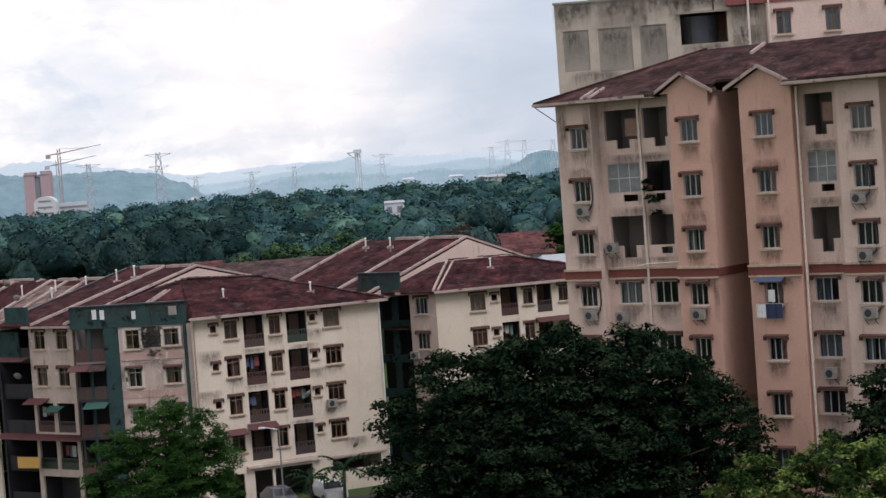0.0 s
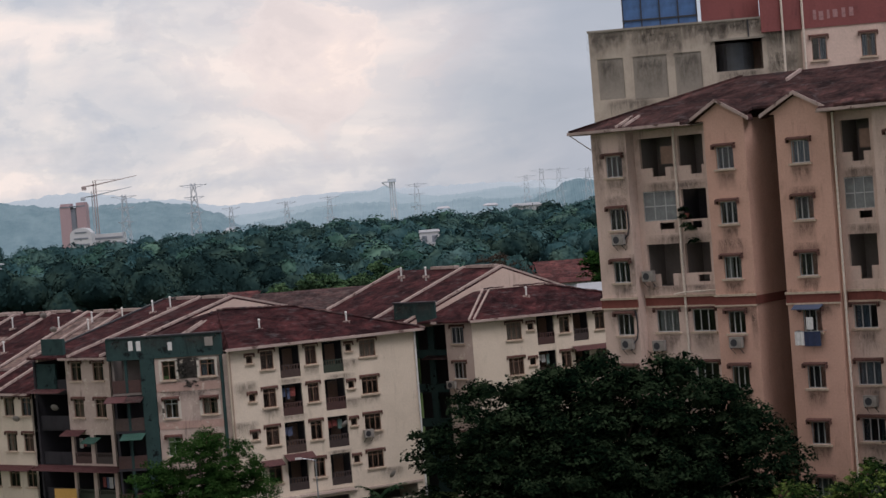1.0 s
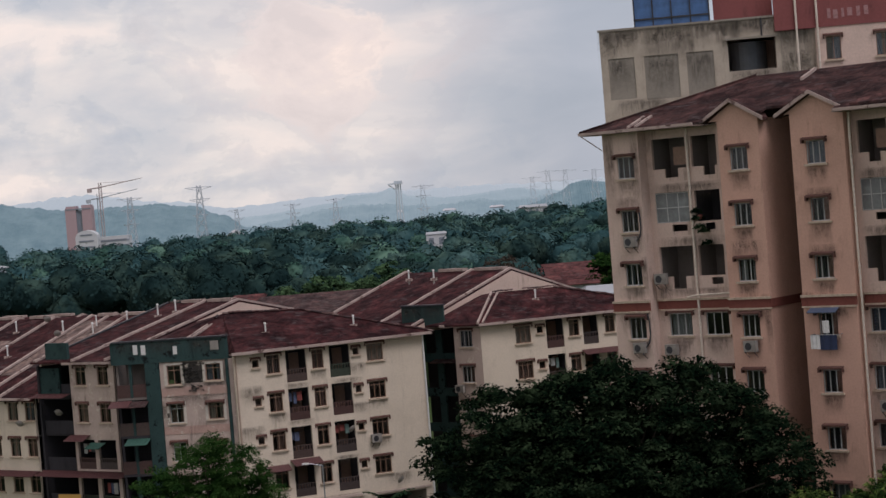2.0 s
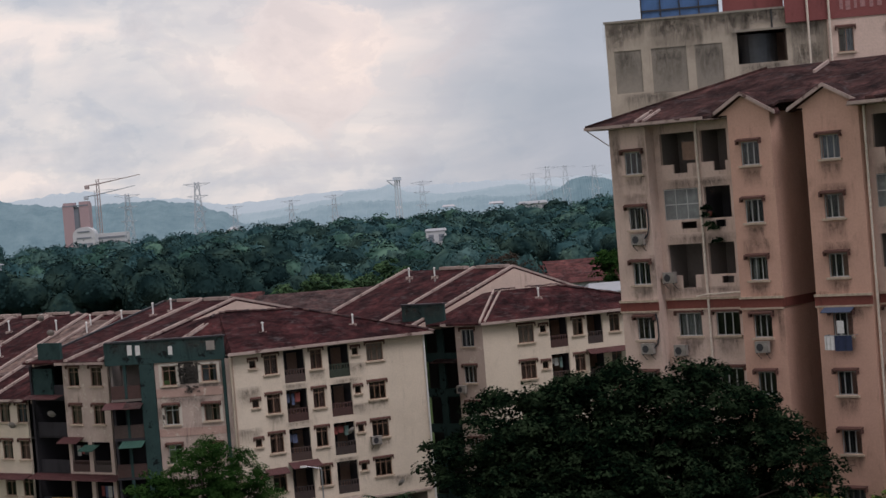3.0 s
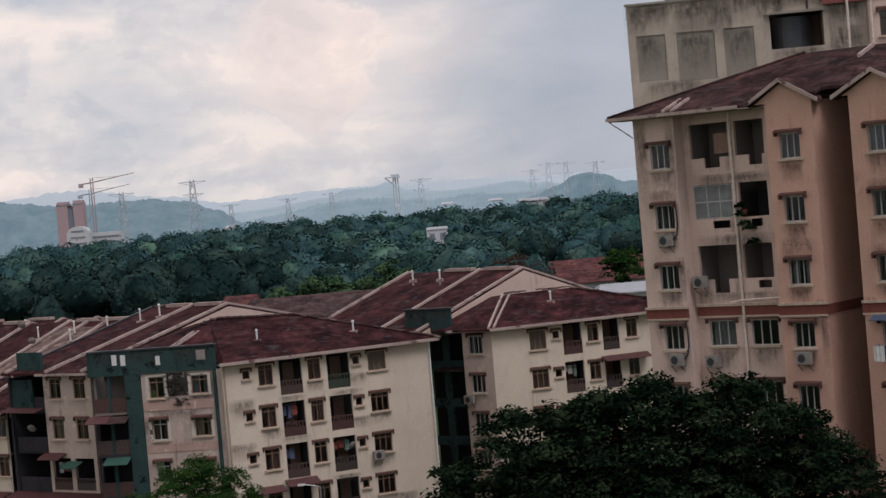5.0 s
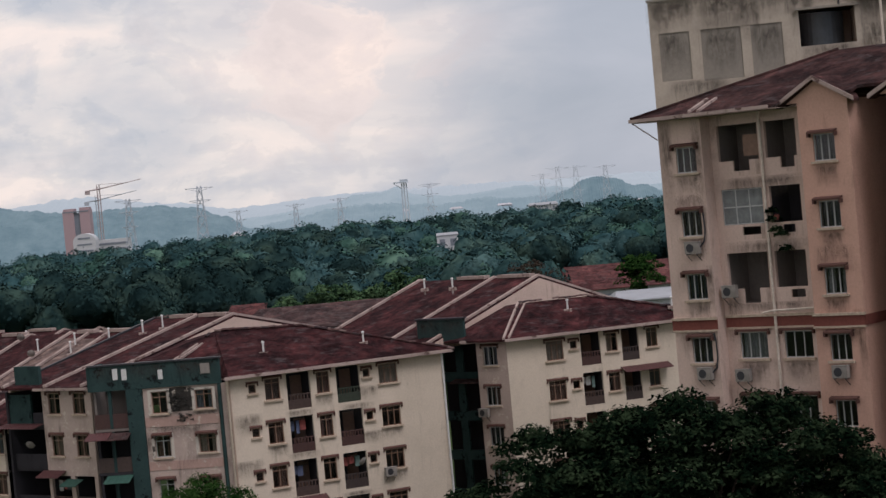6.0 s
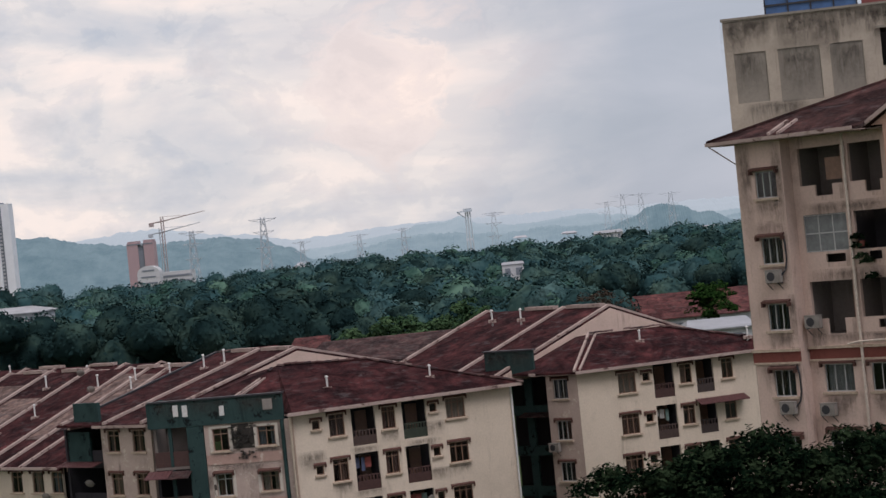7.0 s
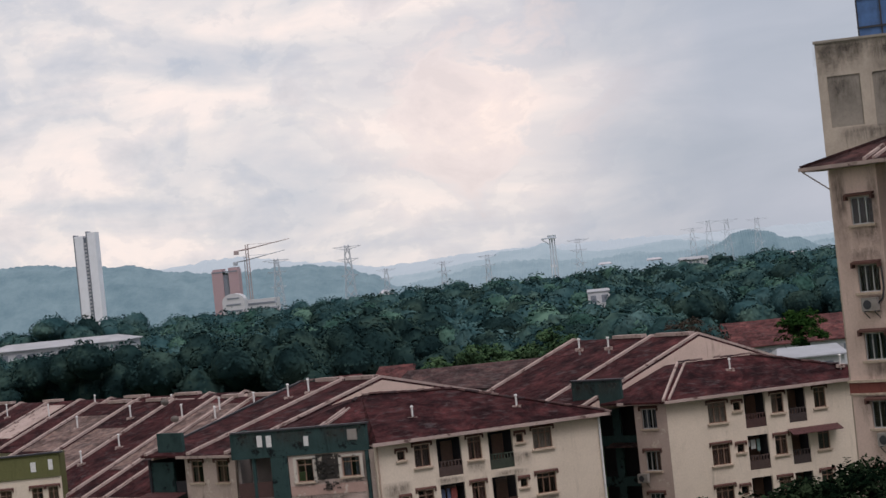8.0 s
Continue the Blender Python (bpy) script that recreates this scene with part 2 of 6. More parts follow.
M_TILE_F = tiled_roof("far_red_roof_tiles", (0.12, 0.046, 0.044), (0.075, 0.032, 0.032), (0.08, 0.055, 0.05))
M_SHEET = tiled_roof("grey_brown_roof_sheet", (0.075, 0.042, 0.040), (0.036, 0.024, 0.024), (0.10, 0.085, 0.08))
M_RIDGE = varied("ridge_tile_clay", [(0.05, 0.022, 0.021), (0.085, 0.045, 0.04), (0.03, 0.017, 0.018), (0.13, 0.085, 0.075)], 0.95)
M_BLEACH = tiled_roof("bleached_roof_sheet", (0.17, 0.115, 0.10), (0.08, 0.055, 0.05), (0.24, 0.19, 0.17))
M_PALE_SHEET = plain("pale_roof_sheet", (0.31, 0.315, 0.33), 0.5, var=0.2, scale=0.4)
M_CAP = weathered("pale_roof_capping", (0.40, 0.31, 0.275), (0.075, 0.048, 0.042), stain=0.8, streak=1.0, peel=(0.13, 0.085, 0.075))
M_TRIM = weathered("flaking_pale_trim", (0.56, 0.51, 0.44), (0.12, 0.10, 0.09), stain=0.7, streak=0.8, peel=(0.10, 0.085, 0.075))
M_BANDP = weathered("dusty_pink_plaster", (0.43, 0.29, 0.245), (0.12, 0.09, 0.08), stain=0.7, streak=0.7, peel=(0.50, 0.42, 0.35))
M_DAMP = weathered("black_damp_plaster", (0.05, 0.045, 0.04), (0.02, 0.018, 0.017), stain=0.8, streak=0.8, grain=5.0, peel=(0.42, 0.37, 0.31))
M_WHITE = plain("white_paint", (0.58, 0.57, 0.55), 0.5)
M_FRAME = plain("pale_window_frame", (0.38, 0.38, 0.37), 0.45)
M_FRAME_BR = plain("brown_window_frame", (0.22, 0.13, 0.09), 0.55)
M_HOOD = weathered("red_brown_concrete_hood", (0.115, 0.062, 0.052), (0.03, 0.022, 0.02), stain=0.8, streak=0.8)
M_SILL = plain("buff_concrete_sill", (0.42, 0.33, 0.25), 0.85, var=0.3)
M_GLASS = window_glass("window_glass")
M_CURTAIN = varied("curtain_cloth", [(0.16, 0.085, 0.06), (0.25, 0.17, 0.12), (0.10, 0.07, 0.06), (0.34, 0.27, 0.21), (0.14, 0.15, 0.17), (0.20, 0.10, 0.08)])
M_CURTAIN_T = varied("pale_curtain_cloth", [(0.03, 0.035, 0.04), (0.22, 0.24, 0.26), (0.05, 0.045, 0.045), (0.32, 0.31, 0.29), (0.10, 0.13, 0.16), (0.04, 0.05, 0.06)])
M_FROST = plain("frosted_louvre_glass", (0.16, 0.17, 0.17), 0.25, var=0.3, scale=3.0)
M_RAIL = varied("balcony_panel_paint", [(0.060, 0.026, 0.022), (0.045, 0.030, 0.027), (0.030, 0.040, 0.026), (0.060, 0.036, 0.030)], 0.6)
M_AWN_R = plain("maroon_awning_sheet", (0.085, 0.032, 0.032), 0.6, var=0.3)
M_AWN_G = plain("green_awning_sheet", (0.03, 0.085, 0.065), 0.6, var=0.3)
M_YELLOW = plain("yellow_banner_cloth", (0.42, 0.24, 0.05), 0.7)
M_BLUE = plain("blue_sheet_cladding", (0.045, 0.11, 0.25), 0.45, var=0.35, scale=1.2)
M_METAL = plain("galvanised_steel", (0.30, 0.31, 0.32), 0.45, 0.7)
M_DARK = plain("dark_steel", (0.035, 0.035, 0.04), 0.5, 0.3)
M_AC = weathered("aircon_casing", (0.30, 0.275, 0.25), (0.11, 0.09, 0.07), rough=0.6, stain=0.8, grain=5.0, streak=0.8)
M_PIPE = plain("pale_downpipe", (0.58, 0.50, 0.42), 0.6, var=0.2)
M_BARK = weathered("tree_bark", (0.055, 0.045, 0.036), (0.02, 0.017, 0.014), bump=0.8)
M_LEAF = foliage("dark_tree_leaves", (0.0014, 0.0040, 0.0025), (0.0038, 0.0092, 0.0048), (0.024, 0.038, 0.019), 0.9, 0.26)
M_LEAF_L = foliage("fresh_green_leaves", (0.007, 0.020, 0.006), (0.016, 0.042, 0.010), (0.036, 0.072, 0.019), 0.8)
M_LEAF_Y = foliage("yellow_green_leaves", (0.005, 0.012, 0.005), (0.020, 0.038, 0.010), (0.13, 0.17, 0.045), 0.9)
# Blue in these greens stands in for haze over the woods.
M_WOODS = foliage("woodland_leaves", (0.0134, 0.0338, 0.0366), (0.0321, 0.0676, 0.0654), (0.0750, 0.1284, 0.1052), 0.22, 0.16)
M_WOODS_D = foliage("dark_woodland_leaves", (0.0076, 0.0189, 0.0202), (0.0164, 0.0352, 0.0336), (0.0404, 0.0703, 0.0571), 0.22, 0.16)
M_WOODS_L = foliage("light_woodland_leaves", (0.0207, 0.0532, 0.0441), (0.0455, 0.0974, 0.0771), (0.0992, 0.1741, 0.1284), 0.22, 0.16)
M_WOODS_B = foliage("haze_blue_woodland_leaves", (0.0156, 0.0405, 0.0449), (0.0336, 0.0756, 0.0794), (0.0710, 0.1277, 0.1216), 0.22, 0.16)
M_PALM = foliage("palm_fronds", (0.006, 0.015, 0.008), (0.013, 0.028, 0.014), (0.03, 0.05, 0.026), 1.5)
M_GRASS = weathered("rough_grass_ground", (0.055, 0.085, 0.030), (0.05, 0.045, 0.03), stain=0.7, grain=2.0)
M_ASPHALT = weathered("asphalt", (0.055, 0.054, 0.052), (0.03, 0.03, 0.03), stain=0.5, streak=0.2)
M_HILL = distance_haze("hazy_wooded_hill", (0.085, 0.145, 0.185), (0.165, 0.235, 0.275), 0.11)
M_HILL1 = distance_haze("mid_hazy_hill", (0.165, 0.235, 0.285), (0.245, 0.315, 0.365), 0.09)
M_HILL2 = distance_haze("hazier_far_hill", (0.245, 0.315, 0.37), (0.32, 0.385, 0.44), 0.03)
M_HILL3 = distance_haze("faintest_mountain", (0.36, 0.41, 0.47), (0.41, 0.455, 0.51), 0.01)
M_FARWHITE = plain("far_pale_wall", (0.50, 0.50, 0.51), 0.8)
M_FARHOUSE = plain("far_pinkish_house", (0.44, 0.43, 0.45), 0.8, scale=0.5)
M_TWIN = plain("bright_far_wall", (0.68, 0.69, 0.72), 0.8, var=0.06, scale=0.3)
# Red of the office tower, faded in its colour by the haze.
M_FARPINK = plain("haze_faded_pink_wall", (0.38, 0.27, 0.28), 0.8)
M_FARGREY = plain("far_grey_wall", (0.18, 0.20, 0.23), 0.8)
# Far mast, pylon and crane steel: distance haze painted in as a paler grey.
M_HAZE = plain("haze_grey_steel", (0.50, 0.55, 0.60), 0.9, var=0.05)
M_FARSTEEL = plain("haze_pale_far_steel", (0.40, 0.43, 0.47), 0.8)


# ------------------------------------------------------------------ mesh helpers
class Shape:
    """Vertices and faces gathered for one mesh."""

    def __init__(self):
        self.v, self.f = [], []

    def face(self, *pts):
        n = len(self.v)
        self.v += [tuple(p) for p in pts]
        self.f.append(tuple(range(n, n + len(pts))))
        return self

    def box(self, x0, x1, y0, y1, z0, z1):
        n = len(self.v)
        self.v += [(x, y, z) for z in (z0, z1) for y in (y0, y1) for x in (x0, x1)]
        self.f += [tuple(n + i for i in q) for q in ((0, 2, 3, 1), (4, 5, 7, 6), (0, 1, 5, 4), (2, 6, 7, 3), (0, 4, 6, 2), (1, 3, 7, 5))]
        return self

    def rod(self, p0, p1, r0, r1=None, n=6):
        p0, p1 = Vector(p0), Vector(p1)
        r1 = r0 if r1 is None else r1
        q = (p1 - p0).to_track_quat("Z", "Y")
        k = len(self.v)
        for p, r in ((p0, r0), (p1, r1)):
            self.v += [tuple(p + q @ Vector((r * math.cos(2 * math.pi * i / n), r * math.sin(2 * math.pi * i / n), 0))) for i in range(n)]
        self.f += [(k + i, k + (i + 1) % n, k + n + (i + 1) % n, k + n + i) for i in range(n)]
        self.f += [tuple(k + i for i in reversed(range(n))), tuple(k + n + i for i in range(n))]
        return self

    def beam(self, p0, p1, w, h):
        """A straight bar of width w and height h whose underside runs from p0 to p1."""
        p0, p1 = Vector(p0), Vector(p1)
        d = (p1 - p0).normalized()
        s = d.cross(Vector((0, 0, 1))).normalized() * w / 2
        u = Vector((0, 0, h))
        k = len(self.v)
        for p in (p0, p1):
            self.v += [tuple(q) for q in (p - s, p + s, p + s + u, p - s + u)]
        self.f += [(k, k + 1, k + 2, k + 3), (k + 7, k + 6, k + 5, k + 4)]
        self.f += [(k + i, k + 4 + i, k + 4 + (i + 1) % 4, k + (i + 1) % 4) for i in range(4)]
        return self

    def slab(self, pts, thick):
        """A sloping sheet with thickness, from its upper outline."""
        n, k = len(pts), len(self.v)
        self.v += [tuple(p) for p in pts] + [(p[0], p[1], p[2] - thick) for p in pts]
        self.f += [tuple(k + i for i in range(n)), tuple(k + n + i for i in reversed(range(n)))]
        self.f += [(k + i, k + n + i, k + n + (i + 1) % n, k + (i + 1) % n) for i in range(n)]
        return self

    def data(self, name, mat):
        me = bpy.data.meshes.new(name)
        me.from_pydata(self.v, [], self.f)
        me.materials.append(mat)
        me.validate()
        bm = bmesh.new()
        bm.from_mesh(me)
        bmesh.ops.remove_doubles(bm, verts=bm.verts, dist=1e-4)
        bmesh.ops.recalc_face_normals(bm, faces=bm.faces)
        bm.to_mesh(me)
        bm.free()
        return me


PLACE = {}      # each object's pose in the world


def thing(name, m, label, category, group="", kind=""):
    ob = new(name)
    ob.empty_display_size = 0.5
    ob.matrix_basis = m
    PLACE[ob] = m
    return tagged(ob, label, category, group, kind)


def part(name, data, parent, m=None, label=""):
    """Links a mesh as one part of parent, at the world pose m (its parent's own pose if none)."""
    ob = new(name, data)
    m = PLACE[parent] if m is None else m
    ob.parent = parent
    ob.matrix_basis = PLACE[parent].inverted() @ m
    PLACE[ob] = m
    if label:
        tagged(ob, label)
    return ob


def solo(name, data, m, label, category, group="", kind=""):
    ob = new(name, data)
    ob.matrix_basis = m
    PLACE[ob] = m
    return tagged(ob, label, category, group, kind)


def wall_shape(x0, x1, z0, z1, thick, holes=(), y0=0.0):
    """An upright wall along x, front at y0, with openings (x0, x1, z0, z1) that go through it."""
    s = Shape()
    holes = [h for h in holes if h[1] > x0 and h[0] < x1 and h[3] > z0 and h[2] < z1]
    xs = sorted({x0, x1, *[min(max(h[i], x0), x1) for h in holes for i in (0, 1)]})
    zs = sorted({z0, z1, *[min(max(h[i], z0), z1) for h in holes for i in (2, 3)]})
    solid = {}
    for i in range(len(xs) - 1):
        for j in range(len(zs) - 1):
            cx, cz = (xs[i] + xs[i + 1]) / 2, (zs[j] + zs[j + 1]) / 2
            solid[i, j] = not any(h[0] < cx < h[1] and h[2] < cz < h[3] for h in holes)
    ya, yb = y0, y0 + thick
    for (i, j), full in solid.items():
        if not full:
            continue
        a, b, c, d = xs[i], xs[i + 1], zs[j], zs[j + 1]
        s.face((a, ya, c), (b, ya, c), (b, ya, d), (a, ya, d))
        s.face((b, yb, c), (a, yb, c), (a, yb, d), (b, yb, d))
        if not solid.get((i - 1, j), False):
            s.face((a, yb, c), (a, ya, c), (a, ya, d), (a, yb, d))
        if not solid.get((i + 1, j), False):
            s.face((b, ya, c), (b, yb, c), (b, yb, d), (b, ya, d))
        if not solid.get((i, j - 1), False):
            s.face((a, yb, c), (b, yb, c), (b, ya, c), (a, ya, c))
        if not solid.get((i, j + 1), False):
            s.face((a, ya, d), (b, ya, d), (b, yb, d), (a, yb, d))
    return s


def wall(parent, m, x0, x1, z0, z1, mat, holes=(), thick=0.2, y0=0.0, name="wall", label=""):
    return part(name, wall_shape(x0, x1, z0, z1, thick, holes, y0).data(name, mat), parent, m, label)


CACHE = {}


def cached(key, make):
    if key not in CACHE:
        CACHE[key] = make()
    return CACHE[key]


def frame_shape(w, h, lights, transom):
    """One frame with its mullions, and a transom where it has one."""
    t = 0.05
    xs = [-w / 2 + w * k / lights for k in range(lights + 1)]
    zs = [0, h * transom, h] if transom else [0, h]
    holes = []
    for k, (a, b) in enumerate(zip(xs, xs[1:])):
        for q, (c, d) in enumerate(zip(zs, zs[1:])):
            holes.append((a + (t if k == 0 else t / 2), b - (t if k == lights - 1 else t / 2), c + (t if q == 0 else t / 2), d - (t if q == len(zs) - 2 else t / 2)))
    return wall_shape(-w / 2, w / 2, 0, h, 0.06, holes, 0.08)


def curtain_shape(w, h, k):
    """Hanging folds; k sets how far it is drawn."""
    s = Shape()
    spans = [[(-0.5, 0.5)], [(-0.5, -0.12), (0.2, 0.5)], [(-0.5, 0.12)], [(-0.08, 0.5)]][k]
    for a, b in spans:
        n = max(4, int((b - a) * w / 0.09))
        for i in range(n):
            xa, xb = w * (a + (b - a) * i / n), w * (a + (b - a) * (i + 1) / n)
            ya, yb = (0.0, 0.06) if i % 2 else (0.06, 0.0)
            s.face((xa, 0.24 + ya, 0.02), (xb, 0.24 + yb, 0.02), (xb, 0.24 + yb, h - 0.03), (xa, 0.24 + ya, h - 0.03))
    return s


RND = random.Random(5)


def window(parent, m, x, z, w, h, frame_mat=M_FRAME, lights=2, transom=0.0, sill=True, hood=0.0, cloth=M_CURTAIN, y=0.0, bare=0.25):
    """A window in a wall's opening: frame, glass, sill, hood and curtain. x: middle, z: bottom."""
    at = m @ Matrix.Translation((x, y, z))
    key = (round(w, 2), round(h, 2), lights, transom, frame_mat.name)
    win = part("window", cached(("f", key), lambda: frame_shape(w, h, lights, transom).data("window_frame", frame_mat)), parent, at)
    pane = part("pane", cached(("g", key), lambda: Shape().face((-w / 2 + 0.04, 0.11, 0.04), (w / 2 - 0.04, 0.11, 0.04), (w / 2 - 0.04, 0.11, h - 0.04), (-w / 2 + 0.04, 0.11, h - 0.04)).data("pane", M_GLASS)), win, at)
    if sill:
        part("sill", cached(("s", round(w, 2)), lambda: Shape().box(-w / 2 - 0.12, w / 2 + 0.12, -0.14, 0.07, -0.11, -0.003).data("sill", M_SILL)), win, at)
    if hood:
        def mk():
            s = Shape().slab([(-w / 2 - 0.16, -hood, h + 0.13), (w / 2 + 0.16, -hood, h + 0.13), (w / 2 + 0.16, -0.002, h + 0.20), (-w / 2 - 0.16, -0.002, h + 0.20)], 0.09)
            s.box(-w / 2 - 0.16, -w / 2 - 0.08, -hood, -0.002, h - 0.12, h + 0.05).box(w / 2 + 0.08, w / 2 + 0.16, -hood, -0.002, h - 0.12, h + 0.05)
            return s.data("hood", M_HOOD)
        part("hood", cached(("h", round(w, 2), round(h, 2), hood), mk), win, at)
    if RND.random() > bare:
        k = RND.randrange(4)
        part("curtain", cached(("c", round(w, 2), round(h, 2), k, cloth.name), lambda: curtain_shape(w - 0.05, h, k).data("curtain", cloth)), win, at)
    return win


def rain_stain_material():
    """Grime washed down a wall: streaks with a ragged lower edge, clear elsewhere."""
    m = bpy.data.materials.new("rain_stain")
    m.use_nodes = True
    nt = m.node_tree
    bsdf = nt.nodes["Principled BSDF"]
    bsdf.inputs["Base Color"].default_value = (0.055, 0.045, 0.037, 1)
    bsdf.inputs["Roughness"].default_value = 0.95
    co = nt.nodes.new("ShaderNodeTexCoord")
    oi = nt.nodes.new("ShaderNodeObjectInfo")
    off = nt.nodes.new("ShaderNodeVectorMath")
    off.operation = "ADD"
    link(nt, co.outputs["Object"], off.inputs[0])
    link(nt, oi.outputs["Location"], off.inputs[1])
    mp = nt.nodes.new("ShaderNodeMapping")
    mp.inputs["Scale"].default_value = (3.2, 3.2, 0.7)
    link(nt, off.outputs[0], mp.inputs["Vector"])
    n1 = node(nt, "ShaderNodeTexNoise", Scale=1.0, Detail=7.0, Roughness=0.75, Distortion=1.2)
    link(nt, mp.outputs[0], n1.inputs["Vector"])
    n2 = node(nt, "ShaderNodeTexNoise", Scale=3.0, Detail=6.0, Roughness=0.7)
    link(nt, off.outputs[0], n2.inputs["Vector"])
    sep = nt.nodes.new("ShaderNodeSeparateXYZ")
    link(nt, co.outputs["Generated"], sep.inputs[0])
    down = ramp(nt, [(0.0, (0, 0, 0)), (0.4, (0.5, 0.5, 0.5)), (0.8, (1, 1, 1)), (1.0, (0.3, 0.3, 0.3))])
    link(nt, sep.outputs[2], down.inputs[0])
    across = ramp(nt, [(0.0, (0, 0, 0)), (0.25, (1, 1, 1)), (0.75, (1, 1, 1)), (1.0, (0, 0, 0))])
    link(nt, sep.outputs[0], across.inputs[0])
    s = ramp(nt, [(0.38, (0, 0, 0)), (0.66, (1, 1, 1))])
    link(nt, maths(nt, "ADD", maths(nt, "MULTIPLY", n1.outputs[0], 0.65), maths(nt, "MULTIPLY", n2.outputs[0], 0.35)), s.inputs[0])
    al = maths(nt, "MULTIPLY", maths(nt, "MULTIPLY", s.outputs[0], down.outputs[0]), maths(nt, "MULTIPLY", across.outputs[0], 0.8))
    link(nt, al, bsdf.inputs["Alpha"])
    return m


M_STAIN = rain_stain_material()


def stain(parent, m, x, z, w, h, y=0.0):
    """Grime hanging from height z on the wall plane y."""
    s = cached(("st", round(w, 2), round(h, 2)), lambda: Shape().face((-w / 2, 0, -h), (w / 2, 0, -h), (w / 2, 0, 0), (-w / 2, 0, 0)).data("rain_stain", M_STAIN))
    return part("rain_stain", s, parent, m @ Matrix.Translation((x, y - 0.006, z)))


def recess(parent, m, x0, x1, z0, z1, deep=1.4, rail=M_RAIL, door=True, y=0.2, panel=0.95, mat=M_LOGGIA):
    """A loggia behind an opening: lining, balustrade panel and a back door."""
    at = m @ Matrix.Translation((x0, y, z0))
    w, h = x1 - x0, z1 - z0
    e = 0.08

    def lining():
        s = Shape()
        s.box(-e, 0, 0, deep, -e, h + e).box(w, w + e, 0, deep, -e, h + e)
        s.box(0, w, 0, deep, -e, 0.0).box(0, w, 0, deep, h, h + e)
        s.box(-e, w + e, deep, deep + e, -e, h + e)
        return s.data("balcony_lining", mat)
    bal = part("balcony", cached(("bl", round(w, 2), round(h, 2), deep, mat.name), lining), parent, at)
    if panel:
        def balus():
            n = max(3, int(w / 0.2))
            s = wall_shape(0.01, w - 0.01, 0.02, panel, 0.06, [(w * (k + 0.22) / n, w * (k + 0.78) / n, panel * 0.62, panel - 0.08) for k in range(n)], -0.15)
            return s.data("balustrade", rail)
        part("balustrade", cached(("br", round(w, 2), panel, rail.name), balus), bal, at)
    if door:
        def dr():
            s = Shape().box(w * 0.52, w * 0.52 + 0.8, deep - 0.06, deep - 0.002, 0.01, 2.0)
            s.box(w * 0.52 + 0.08, w * 0.52 + 0.72, deep - 0.075, deep - 0.06, 0.15, 1.85)
            return s.data("balcony_door", M_FRAME_BR)
        part("balcony_door", cached(("bd", round(w, 2), deep), dr), bal, at)
    return bal


def aircon(m, hose=0.0):
    """A split unit's outdoor box on a bracket. m: the wall's pose at its bracket, wall plane y = 0."""
    t = thing("air_conditioner", m, "small cream outdoor air-conditioning unit bracketed to the flat wall", "air conditioner", "air conditioners on the facades")
    def body():
        s = Shape().box(-0.38, 0.38, -0.42, -0.14, 0.0, 0.55)
        s.box(-0.40, 0.40, -0.44, -0.12, 0.55, 0.58)
        return s.data("casing", M_AC)

    def fan():
        s = Shape()
        n = 14
        c = (-0.08, -0.43, 0.28)
        for i in range(n):
            a0, a1 = 2 * math.pi * i / n, 2 * math.pi * (i + 1) / n
            s.face((c[0], c[1] - 0.01, c[2]), (c[0] + 0.21 * math.cos(a0), c[1], c[2] + 0.21 * math.sin(a0)), (c[0] + 0.21 * math.cos(a1), c[1], c[2] + 0.21 * math.sin(a1)))
        return s.data("fan_grille", M_DARK)

    def brk():
        s = Shape()
        for x in (-0.28, 0.28):
            s.box(x - 0.02, x + 0.02, -0.45, -0.002, -0.04, 0.0).beam((x, -0.42, -0.05), (x, -0.004, -0.36), 0.03, 0.03)
        return s.data("bracket", M_DARK)
    part("casing", cached("ac1", body), t)
    part("fan_grille", cached("ac2", fan), t)
    part("bracket", cached("ac3", brk), t)
    if hose:
        h = Shape()
        pts = [(0.36, -0.2, 0.3), (0.55, -0.1, 0.55), (0.62, -0.06, 1.0), (0.60, -0.05, hose * 0.8), (0.50, -0.05, hose)]
        for p, q in zip(pts, pts[1:]):
            h.rod(p, q, 0.045, n=6)
        part("hose", h.data("hose", M_DARK), t)
    return t


def dish(m):
    t = thing("satellite_dish", m, "small pale satellite dish on a wall bracket", "satellite dish", "dishes on the flats")
    def bowl():
        s = Shape()
        n, rings = 14, 4
        tilt = Euler((radians(-60), 0, radians(25))).to_matrix()
        pts = [[tuple(tilt @ Vector((0.30 * k / rings * math.cos(2 * math.pi * i / n), 0.30 * k / rings * math.sin(2 * math.pi * i / n), -0.10 * (1 - (k / rings) ** 2))) + Vector((0, -0.45, 0))) for i in range(n)] for k in range(rings + 1)]
        for k in range(rings):
            for i in range(n):
                s.face(pts[k][i], pts[k + 1][i], pts[k + 1][(i + 1) % n], pts[k][(i + 1) % n])
        return s.data("dish_bowl", M_AC)
    part("dish_bowl", cached("d1", bowl), t)
    part("arm", cached("d2", lambda: Shape().rod((0, -0.002, -0.1), (0, -0.42, -0.02), 0.025).rod((0, -0.42, -0.02), (0.05, -0.95, 0.15), 0.015).data("arm", M_METAL)), t)
    return t


